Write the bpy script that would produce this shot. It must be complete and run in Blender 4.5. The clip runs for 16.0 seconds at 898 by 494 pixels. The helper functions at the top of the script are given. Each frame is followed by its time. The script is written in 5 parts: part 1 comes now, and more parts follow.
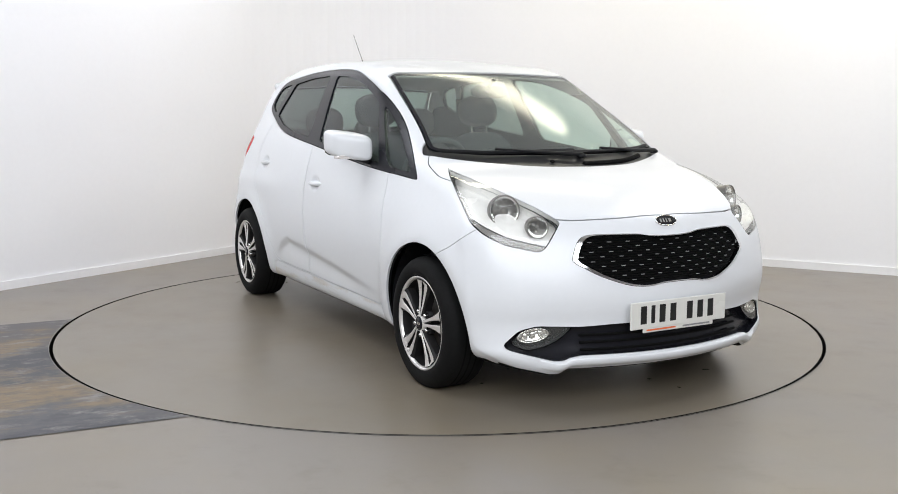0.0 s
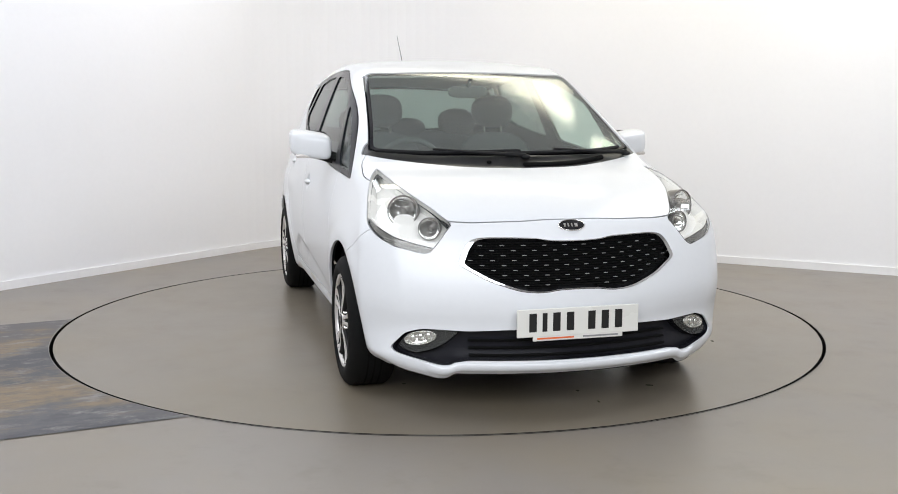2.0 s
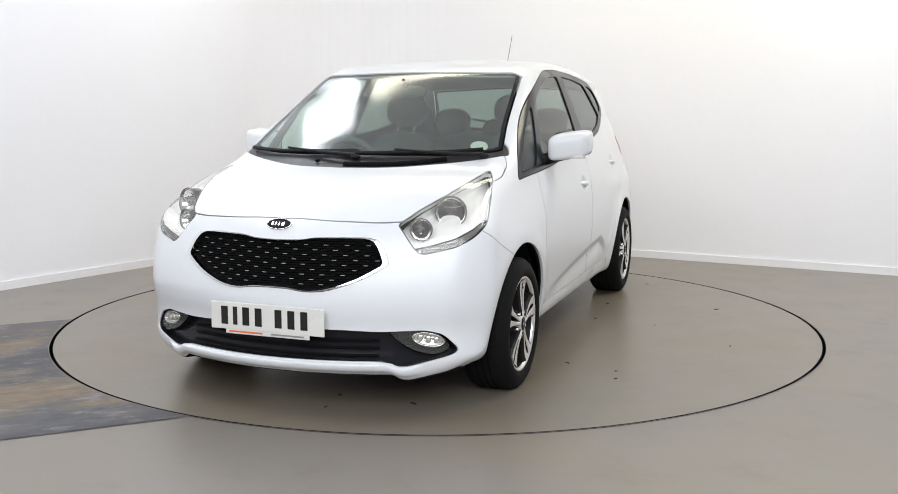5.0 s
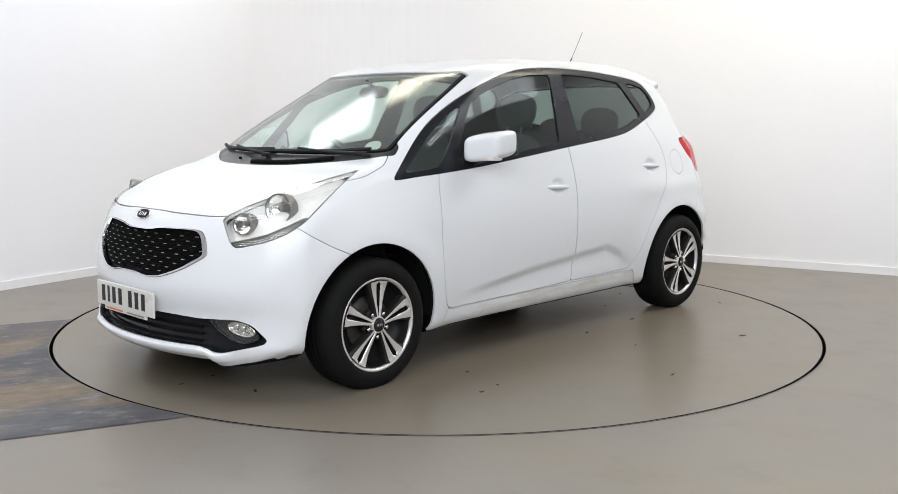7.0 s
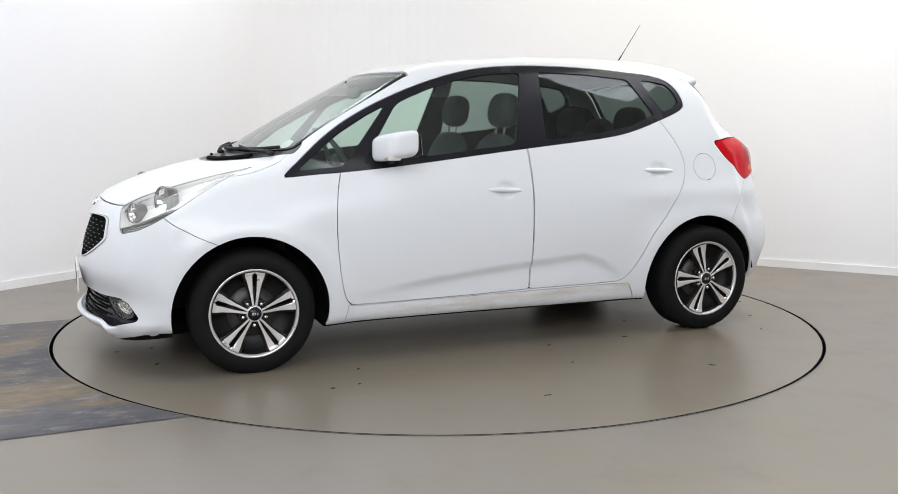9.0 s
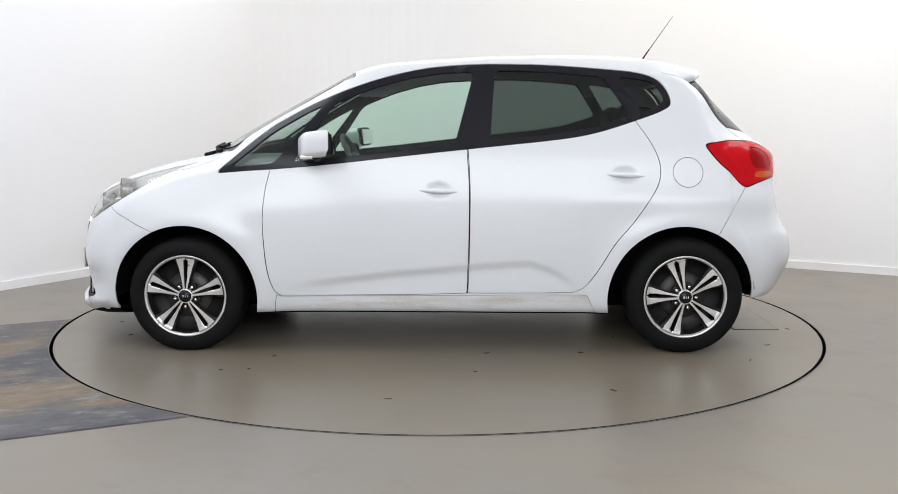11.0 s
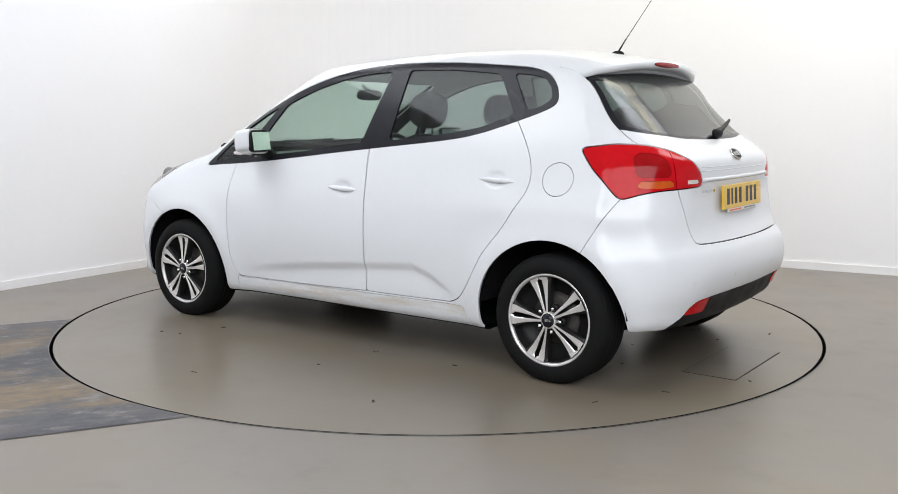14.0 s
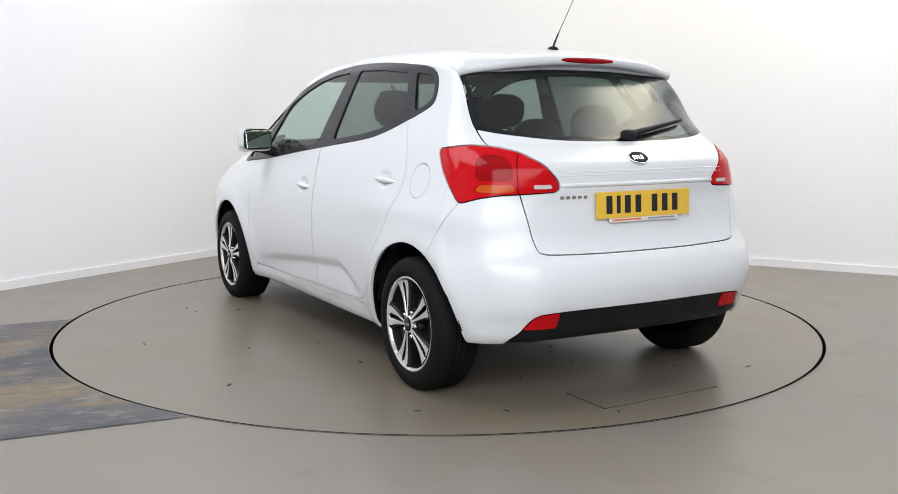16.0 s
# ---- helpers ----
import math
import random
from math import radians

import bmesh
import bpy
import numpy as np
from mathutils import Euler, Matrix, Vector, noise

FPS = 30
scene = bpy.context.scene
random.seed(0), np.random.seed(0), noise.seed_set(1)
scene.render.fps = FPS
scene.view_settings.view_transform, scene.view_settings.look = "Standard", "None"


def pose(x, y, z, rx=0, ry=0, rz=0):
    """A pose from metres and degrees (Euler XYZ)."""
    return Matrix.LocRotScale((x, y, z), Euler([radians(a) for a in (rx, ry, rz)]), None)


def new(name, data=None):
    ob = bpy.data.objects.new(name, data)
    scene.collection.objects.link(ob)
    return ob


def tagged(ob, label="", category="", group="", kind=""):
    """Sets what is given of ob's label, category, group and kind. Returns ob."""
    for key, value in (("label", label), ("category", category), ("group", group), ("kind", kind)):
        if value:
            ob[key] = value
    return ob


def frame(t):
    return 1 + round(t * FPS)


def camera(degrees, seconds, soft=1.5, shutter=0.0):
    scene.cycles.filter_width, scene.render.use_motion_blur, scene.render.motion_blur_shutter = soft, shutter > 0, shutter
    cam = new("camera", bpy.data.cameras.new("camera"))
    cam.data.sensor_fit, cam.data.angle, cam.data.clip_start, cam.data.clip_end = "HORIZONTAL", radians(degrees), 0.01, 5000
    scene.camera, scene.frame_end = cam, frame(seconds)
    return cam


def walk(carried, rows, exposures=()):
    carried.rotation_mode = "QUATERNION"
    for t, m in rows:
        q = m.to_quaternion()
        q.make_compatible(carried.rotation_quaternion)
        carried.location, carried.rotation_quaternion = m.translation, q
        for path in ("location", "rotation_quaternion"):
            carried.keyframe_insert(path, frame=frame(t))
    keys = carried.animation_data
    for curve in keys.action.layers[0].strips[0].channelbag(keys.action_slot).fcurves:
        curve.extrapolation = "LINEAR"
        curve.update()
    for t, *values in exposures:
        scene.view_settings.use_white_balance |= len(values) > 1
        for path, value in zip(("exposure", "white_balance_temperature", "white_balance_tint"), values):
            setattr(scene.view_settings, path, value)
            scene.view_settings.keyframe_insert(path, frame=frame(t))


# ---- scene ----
cam = camera(50.69, 16.0, 0.9)
EYE = pose(0, -5.783, 1.2258, 82.214, 0, -0.594) @ pose(0, 0, 0, 0, 0, 0.082)
walk(cam, [(0.0, EYE), (16.0, EYE)])

# ---- world, lamps, exposure ----
world = bpy.data.worlds.new("world")
scene.world = world
world.use_nodes = True
world.node_tree.nodes["Background"].inputs[0].default_value = (0.9, 0.95, 1.0, 1)
world.node_tree.nodes["Background"].inputs[1].default_value = 0.05
scene.view_settings.exposure = -0.13
CEIL = 3.7


def area_lamp(name, m, sx, sy, watts, colour):
    data = bpy.data.lights.new(name, "AREA")
    data.shape, data.size, data.size_y, data.energy, data.color = "RECTANGLE", sx, sy, watts, colour
    ob = new(name, data)
    ob.matrix_world = m @ pose(0, 0, -0.088)
    return ob


# place, tilt towards the turntable, size, power, warm or cool
# First and tilted boxes are fill added out of view; the rest follow reflections.
LIGHT_SPOTS = [(pose(-2.6, -1.3, CEIL - 0.002), 1.8, 2.8, 73, 0), (pose(2.65, 0.45, CEIL - 0.002), 0.8, 1.8, 36, 1), (pose(3.8, -0.1, CEIL - 0.002), 1.2, 1.8, 31, 0), (pose(3.0, -1.1, CEIL - 0.002), 1.6, 0.7, 34, 0),
               (pose(0.0, -6.4, CEIL - 0.9, 34), 6.2, 2.8, 285, 0), (pose(0.40, 1.60, CEIL - 0.002), 3.0, 0.5, 32, 1), (pose(-1.72, 1.6, CEIL - 0.002), 0.8, 1.2, 26, 0)]
for spot, sx, sy, watts, warm in LIGHT_SPOTS:
    area_lamp("ceiling_lamp", spot, sx, sy, watts, (1.0, 0.95, 0.77) if warm else (0.885, 0.928, 1.0))


# ---- materials ----
def node_material(name):
    m = bpy.data.materials.new(name)
    m.use_nodes = True
    t = m.node_tree
    return m, t, t.nodes["Principled BSDF"]


def plain(name, colour, rough=0.5, metal=0.0, coat=0.0, grain=0.0, scale=60.0, bump=0.0, spec=0.5, spread=0.06, emit=0.0):
    """Principled surface with noise at two scales in colour, roughness and relief."""
    m, t, b = node_material(name)
    n, k = t.nodes, t.links
    b.inputs["Base Color"].default_value = (*colour, 1)
    b.inputs["Roughness"].default_value = rough
    b.inputs["Metallic"].default_value = metal
    b.inputs["Coat Weight"].default_value = coat
    b.inputs["Coat Roughness"].default_value = 0.20
    b.inputs["Specular IOR Level"].default_value = spec
    if emit:
        b.inputs["Emission Color"].default_value = (*colour, 1)
        b.inputs["Emission Strength"].default_value = emit
    if grain or bump:
        tc = n.new("ShaderNodeTexCoord")
        fine, wide = n.new("ShaderNodeTexNoise"), n.new("ShaderNodeTexNoise")
        fine.inputs["Scale"].default_value, wide.inputs["Scale"].default_value = scale, scale / 14
        fine.inputs["Detail"].default_value, wide.inputs["Detail"].default_value = 4, 5
        k.new(tc.outputs["Object"], fine.inputs["Vector"])
        k.new(tc.outputs["Object"], wide.inputs["Vector"])
        add = n.new("ShaderNodeMath")
        add.operation = "ADD"
        k.new(fine.outputs["Fac"], add.inputs[0])
        k.new(wide.outputs["Fac"], add.inputs[1])
        ramp = n.new("ShaderNodeMapRange")
        ramp.inputs["From Min"].default_value, ramp.inputs["From Max"].default_value = 0.6, 1.4
        ramp.inputs["To Min"].default_value, ramp.inputs["To Max"].default_value = 1 - grain, 1 + grain
        k.new(add.outputs[0], ramp.inputs["Value"])
        mix = n.new("ShaderNodeVectorMath")
        mix.operation = "SCALE"
        mix.inputs[0].default_value = colour
        k.new(ramp.outputs[0], mix.inputs["Scale"])
        k.new(mix.outputs[0], b.inputs["Base Color"])
        rr = n.new("ShaderNodeMapRange")
        rr.inputs["From Min"].default_value, rr.inputs["From Max"].default_value = 0.35, 0.65
        rr.inputs["To Min"].default_value, rr.inputs["To Max"].default_value = max(0.0, rough - spread), min(1.0, rough + spread)
        k.new(wide.outputs["Fac"], rr.inputs["Value"])
        k.new(rr.outputs[0], b.inputs["Roughness"])
        if bump:
            bp = n.new("ShaderNodeBump")
            bp.inputs["Strength"].default_value, bp.inputs["Distance"].default_value = bump, 0.002
            k.new(fine.outputs["Fac"], bp.inputs["Height"])
            k.new(bp.outputs[0], b.inputs["Normal"])
    return m


def glass(name, tint, head_on=0.045, edge=0.85, blur=0.02, haze=0.03, rise=4.5):
    """Thin sheet: tinted see-through with a mirror gloss that grows towards grazing views."""
    m, t, b = node_material(name)
    n, k = t.nodes, t.links
    n.remove(b)
    clear, shine, mix, lw = n.new("ShaderNodeBsdfTransparent"), n.new("ShaderNodeBsdfGlossy"), n.new("ShaderNodeMixShader"), n.new("ShaderNodeLayerWeight")
    clear.inputs["Color"].default_value = (*tint, 1)
    shine.inputs["Roughness"].default_value = blur
    lw.inputs["Blend"].default_value = 0.5
    power, span = n.new("ShaderNodeMath"), n.new("ShaderNodeMath")
    power.operation, span.operation = "POWER", "MULTIPLY_ADD"
    power.inputs[1].default_value = rise
    span.inputs[1].default_value, span.inputs[2].default_value = edge, head_on
    k.new(lw.outputs["Facing"], power.inputs[0])
    k.new(power.outputs[0], span.inputs[0])
    k.new(span.outputs[0], mix.inputs[0])
    k.new(clear.outputs[0], mix.inputs[1])
    k.new(shine.outputs[0], mix.inputs[2])
    # haze painted into the sheet: a pale diffuse share lightens the view through it
    film, veil = n.new("ShaderNodeBsdfDiffuse"), n.new("ShaderNodeMixShader")
    film.inputs["Color"].default_value = (0.74, 0.80, 0.76, 1)
    veil.inputs[0].default_value = haze
    k.new(mix.outputs[0], veil.inputs[1])
    k.new(film.outputs[0], veil.inputs[2])
    k.new(veil.outputs[0], n["Material Output"].inputs["Surface"])
    return m


def floor_material(name, base, warm, dark, blotch=0.5, rough=0.42):
    """Painted concrete: broad stains, scuffs and a fine grain."""
    m, t, b = node_material(name)
    n, k = t.nodes, t.links
    tc = n.new("ShaderNodeTexCoord")

    def noise_node(scale, detail, rough_=0.6, stretch=(1, 1, 1)):
        mp, no = n.new("ShaderNodeMapping"), n.new("ShaderNodeTexNoise")
        mp.inputs["Scale"].default_value = stretch
        no.inputs["Scale"].default_value, no.inputs["Detail"].default_value, no.inputs["Roughness"].default_value = scale, detail, rough_
        k.new(tc.outputs["Object"], mp.inputs["Vector"])
        k.new(mp.outputs[0], no.inputs["Vector"])
        return no

    def span(src, a, c, lo=0.0, hi=1.0):
        r = n.new("ShaderNodeMapRange")
        r.inputs["From Min"].default_value, r.inputs["From Max"].default_value = a, c
        r.inputs["To Min"].default_value, r.inputs["To Max"].default_value = lo, hi
        k.new(src, r.inputs["Value"])
        return r.outputs[0]

    def blend(f, a, c):
        x = n.new("ShaderNodeMix")
        x.data_type = "RGBA"
        k.new(f, x.inputs[0])
        for sock, v in ((x.inputs[6], a), (x.inputs[7], c)):
            if isinstance(v, tuple):
                sock.default_value = (*v, 1)
            else:
                k.new(v, sock)
        return x.outputs[2]

    broad = noise_node(0.9, 6)
    mid = noise_node(4.0, 6, 0.65)
    scuff = noise_node(3.0, 7, 0.7, (1.0, 6.0, 1.0))
    fine = noise_node(140, 3)
    col = blend(span(broad.outputs["Fac"], 0.40, 0.66), base, warm)
    col = blend(span(mid.outputs["Fac"], 0.55, 0.80, 0, blotch), col, dark)
    col = blend(span(scuff.outputs["Fac"], 0.60, 0.72, 0, blotch * 0.6), col, dark)
    col = blend(span(fine.outputs["Fac"], 0.62, 0.75, 0, 0.25), col, dark)
    k.new(col, b.inputs["Base Color"])
    k.new(span(mid.outputs["Fac"], 0.3, 0.7, rough - 0.015, rough + 0.025), b.inputs["Roughness"])
    bp = n.new("ShaderNodeBump")
    bp.inputs["Strength"].default_value, bp.inputs["Distance"].default_value = 0.25, 0.001
    k.new(fine.outputs["Fac"], bp.inputs["Height"])
    k.new(bp.outputs[0], b.inputs["Normal"])
    return m


def strip_material(name):
    """Worn bare strip: rusty brown and blackened bands along its length, with pale scrapes."""
    m, t, b = node_material(name)
    n, k = t.nodes, t.links
    tc = n.new("ShaderNodeTexCoord")

    def field(scale, stretch, detail, rough):
        mp, no = n.new("ShaderNodeMapping"), n.new("ShaderNodeTexNoise")
        mp.inputs["Scale"].default_value = stretch
        no.inputs["Scale"].default_value, no.inputs["Detail"].default_value, no.inputs["Roughness"].default_value = scale, detail, rough
        k.new(tc.outputs["Object"], mp.inputs["Vector"])
        k.new(mp.outputs[0], no.inputs["Vector"])
        return no.outputs["Fac"]

    def maths(op, a, c, d=None):
        x = n.new("ShaderNodeMath")
        x.operation = op
        for i, v in enumerate((a, c) if d is None else (a, c, d)):
            if isinstance(v, (int, float)):
                x.inputs[i].default_value = v
            else:
                k.new(v, x.inputs[i])
        return x.outputs[0]

    wide, mid, fine, scrape = field(1.1, (0.5, 1.4, 1), 6, 0.6), field(3.4, (0.75, 1.5, 1), 10, 0.72), field(22, (0.6, 1, 1), 6, 0.7), field(5.5, (0.75, 1.7, 1), 10, 0.74)
    sep = n.new("ShaderNodeSeparateXYZ")
    k.new(tc.outputs["Object"], sep.inputs[0])
    across = maths("DIVIDE", sep.outputs["Y"], 2.2)
    across = maths("MULTIPLY_ADD", wide, 0.26, maths("SUBTRACT", across, 0.13))
    across = maths("MULTIPLY_ADD", mid, 0.92, maths("SUBTRACT", across, 0.46))
    across = maths("MULTIPLY_ADD", fine, 0.16, maths("SUBTRACT", across, 0.08))
    ramp = n.new("ShaderNodeValToRGB")
    e = ramp.color_ramp.elements
    e[0].position, e[0].color = 0.0, (0.045, 0.045, 0.052, 1)
    e[1].position, e[1].color = 1.0, (0.085, 0.078, 0.080, 1)
    for pos, colr in ((0.13, (0.082, 0.080, 0.086, 1)), (0.19, (0.12, 0.098, 0.075, 1)), (0.28, (0.195, 0.142, 0.080, 1)), (0.38, (0.12, 0.098, 0.075, 1)), (0.44, (0.055, 0.055, 0.062, 1)), (0.62, (0.050, 0.050, 0.057, 1)), (0.70, (0.105, 0.095, 0.09, 1)), (0.78, (0.175, 0.128, 0.074, 1)), (0.88, (0.105, 0.088, 0.075, 1)), (0.94, (0.085, 0.078, 0.080, 1))):
        x = e.new(pos)
        x.color = colr
    k.new(across, ramp.inputs[0])
    mr = n.new("ShaderNodeMapRange")
    mr.inputs["From Min"].default_value, mr.inputs["From Max"].default_value, mr.inputs["To Max"].default_value = 0.53, 0.64, 0.75
    k.new(scrape, mr.inputs["Value"])
    mx = n.new("ShaderNodeMix")
    mx.data_type = "RGBA"
    k.new(mr.outputs[0], mx.inputs[0])
    k.new(ramp.outputs[0], mx.inputs[6])
    mx.inputs[7].default_value = (0.24, 0.23, 0.215, 1)
    k.new(mx.outputs[2], b.inputs["Base Color"])
    b.inputs["Roughness"].default_value = 0.5
    b.inputs["Specular IOR Level"].default_value = 0.42
    bp = n.new("ShaderNodeBump")
    bp.inputs["Strength"].default_value, bp.inputs["Distance"].default_value = 0.3, 0.002
    k.new(mid, bp.inputs["Height"])
    k.new(bp.outputs[0], b.inputs["Normal"])
    return m


def grimy_paint(name):
    """White paint with tan road dirt in patches along its length."""
    m, t, b = node_material(name)
    n, k = t.nodes, t.links
    tc, mp, no, fine = n.new("ShaderNodeTexCoord"), n.new("ShaderNodeMapping"), n.new("ShaderNodeTexNoise"), n.new("ShaderNodeTexNoise")
    mp.inputs["Scale"].default_value = (1.0, 1.0, 7.0)
    no.inputs["Scale"].default_value, no.inputs["Detail"].default_value, no.inputs["Roughness"].default_value = 2.2, 7, 0.62
    fine.inputs["Scale"].default_value, fine.inputs["Detail"].default_value = 90, 4
    k.new(tc.outputs["Object"], mp.inputs["Vector"])
    k.new(mp.outputs[0], no.inputs["Vector"])
    k.new(tc.outputs["Object"], fine.inputs["Vector"])
    mul, ramp, mix = n.new("ShaderNodeMath"), n.new("ShaderNodeMapRange"), n.new("ShaderNodeMix")
    mul.operation = "MULTIPLY_ADD"
    mul.inputs[1].default_value = 0.16
    k.new(fine.outputs["Fac"], mul.inputs[0])
    k.new(no.outputs["Fac"], mul.inputs[2])
    ramp.inputs["From Min"].default_value, ramp.inputs["From Max"].default_value, ramp.inputs["To Max"].default_value = 0.56, 0.82, 0.7
    k.new(mul.outputs[0], ramp.inputs["Value"])
    mix.data_type = "RGBA"
    mix.inputs[6].default_value, mix.inputs[7].default_value = (0.755, 0.766, 0.78, 1), (0.50, 0.40, 0.27, 1)
    k.new(ramp.outputs[0], mix.inputs[0])
    k.new(mix.outputs[2], b.inputs["Base Color"])
    b.inputs["Roughness"].default_value = 0.5
    return m


PAINT = plain("white_car_paint", (0.755, 0.768, 0.785), 0.38, coat=0.7, grain=0.012, scale=40, spread=0.03, spec=0.3)
WALL = plain("white_wall_paint", (0.865, 0.857, 0.875), 0.75, grain=0.012, scale=30, bump=0.05)
SKIRT = plain("white_gloss_wood", (0.86, 0.85, 0.86), 0.35, grain=0.02, scale=25)
CEILING = plain("white_ceiling", (0.8, 0.8, 0.8), 0.9, grain=0.01)
FLOOR = floor_material("grey_floor_paint", (0.210, 0.188, 0.166), (0.218, 0.187, 0.146), (0.138, 0.121, 0.099), 0.45, 0.36)
DISC = floor_material("turntable_paint", (0.196, 0.171, 0.138), (0.190, 0.158, 0.112), (0.135, 0.112, 0.082), 0.24, 0.30)
STRIP = strip_material("worn_bare_floor")
EDGE = plain("pale_steel_edge", (0.19, 0.178, 0.16), 0.4, 0.1, grain=0.15, scale=50)
# near black puts shade into the gap walls; also serves black grille bars and vents
GAP = plain("gap_shade_and_trim_black", (0.006, 0.006, 0.006), 0.9, spec=0.08)
# dark blotches in the colour stand in for the plate's dark reflection
HATCH = floor_material("dark_blotched_plate", (0.176, 0.154, 0.124), (0.150, 0.126, 0.094), (0.050, 0.043, 0.034), 0.65, 0.30)
BLACK = plain("black_plastic", (0.012, 0.012, 0.013), 0.55, grain=0.12, scale=180, bump=0.15, spec=0.18)
GLOSSBLACK = plain("gloss_black_trim", (0.014, 0.014, 0.018), 0.22, grain=0.08, scale=30, spec=0.22)
LINER = plain("dark_lining", (0.009, 0.009, 0.010), 0.9, grain=0.2, scale=60, spec=0.1)
SILLPAINT = grimy_paint("white_paint_with_road_dirt")
TRIM = plain("dark_interior_trim", (0.075, 0.080, 0.082), 0.75, grain=0.15, scale=150, bump=0.2)
HEADLINER = plain("grey_headlining", (0.55, 0.55, 0.53), 0.95, grain=0.06, scale=120, bump=0.2)
FABRIC = plain("dark_seat_cloth", (0.060, 0.063, 0.066), 0.92, grain=0.25, scale=220, bump=0.5)
RUBBER = plain("tyre_rubber", (0.0065, 0.0065, 0.0065), 0.75, grain=0.25, scale=70, bump=0.3, spec=0.15)
ALLOY = plain("machined_alloy", (0.76, 0.735, 0.71), 0.33, 0.6, grain=0.05, scale=120)
DARKALLOY = plain("dark_grey_alloy", (0.020, 0.019, 0.019), 0.45, 0.2, grain=0.12, scale=60, spec=0.25)
PLAINSTEEL = plain("worn_steel", (0.22, 0.21, 0.20), 0.4, 0.8, grain=0.15, scale=90)
DASHGREY = plain("matt_silver_plastic", (0.36, 0.36, 0.355), 0.55, 0.2, grain=0.05)
SCUTTLE = plain("satin_dark_plastic", (0.022, 0.022, 0.023), 0.34, grain=0.15, scale=90, bump=0.1, spec=0.5)
DISCSTEEL = plain("dull_brake_steel", (0.085, 0.078, 0.070), 0.5, 0.5, grain=0.25, scale=50)
CHROME = plain("chrome", (0.82, 0.82, 0.82), 0.08, 1.0, grain=0.02, scale=50, spread=0.03)
SILVER = plain("silver_reflector", (0.78, 0.77, 0.74), 0.22, 0.85, grain=0.05, scale=60)
WARMREF = plain("frosted_lamp_bowl", (0.88, 0.87, 0.85), 0.25, 0.05, grain=0.04, scale=60)
RED = plain("red_lamp_plastic", (0.53, 0.005, 0.010), 0.10, spec=0.18, grain=0.14, scale=26, spread=0.02)
DEEPRED = plain("deep_red_lamp_plastic", (0.30, 0.004, 0.006), 0.10, spec=0.18, grain=0.18, scale=30, spread=0.02)
AMBER = plain("amber_lamp_plastic", (0.56, 0.095, 0.012), 0.14, spec=0.28, grain=0.15, scale=34, spread=0.02)
CLEARLAMP = plain("clear_lamp_plastic", (0.75, 0.70, 0.66), 0.15, 0.2, coat=1.0)
PLATEW = plain("white_plate", (0.74, 0.73, 0.68), 0.3, coat=0.3, grain=0.02, scale=20)
PLATEY = plain("yellow_plate", (0.80, 0.50, 0.045), 0.3, coat=0.3, grain=0.03, scale=20)
INK = plain("black_ink", (0.012, 0.012, 0.012), 0.4)
REDINK = plain("orange_ink", (0.75, 0.16, 0.05), 0.5)
GREYINK = plain("grey_ink", (0.25, 0.25, 0.25), 0.5)
MIRROR = plain("mirror_glass", (0.78, 0.82, 0.80), 0.02, 1.0)
CLEAR = glass("clear_green_glass", (0.74, 0.86, 0.80), 0.03, haze=0.025)
SCREEN = glass("windscreen_glass", (0.72, 0.84, 0.77), 0.055, blur=0.12, haze=0.085, rise=3.4)
PRIVACY = glass("dark_tinted_glass", (0.27, 0.32, 0.30), 0.030, blur=0.02, haze=0.012)
REARGLASS = glass("rear_tinted_glass", (0.27, 0.33, 0.31), 0.065, blur=0.20, haze=0.012)
LENS = glass("clear_lamp_lens", (0.95, 0.95, 0.93), 0.05)
LAMPGLOW = plain("light_panel_glow", (0.95, 0.98, 1.0), 0.5, emit=0.5)
LAMPWARM = plain("warm_panel_glow", (1.0, 0.93, 0.70), 0.5, emit=0.5)


# ---- mesh helpers ----
def part(name, bm, material, parent=None, label="", smooth=False):
    """Links a bmesh as one mesh object under a thing or a part."""
    me = bpy.data.meshes.new(name)
    bm.to_mesh(me)
    bm.free()
    for mm in (material if isinstance(material, (list, tuple)) else [material]):
        me.materials.append(mm)
    if smooth:
        me.shade_smooth()
    ob = new(name, me)
    if parent is not None:
        ob.parent = parent
    if label:
        tagged(ob, label)
    return ob


def box_bm(x0, x1, y0, y1, z0, z1, bevel=0.0, seg=2, bm=None):
    own = bmesh.new()
    bmesh.ops.create_cube(own, size=1.0)
    bmesh.ops.scale(own, vec=(x1 - x0, y1 - y0, z1 - z0), verts=own.verts)
    bmesh.ops.translate(own, vec=((x0 + x1) / 2, (y0 + y1) / 2, (z0 + z1) / 2), verts=own.verts)
    if bevel:
        bmesh.ops.bevel(own, geom=own.edges[:], offset=bevel, segments=seg, affect="EDGES", profile=0.6)
    if bm is None:
        return own
    me = bpy.data.meshes.new("t")
    own.to_mesh(me)
    own.free()
    bm.from_mesh(me)
    bpy.data.meshes.remove(me)
    return bm


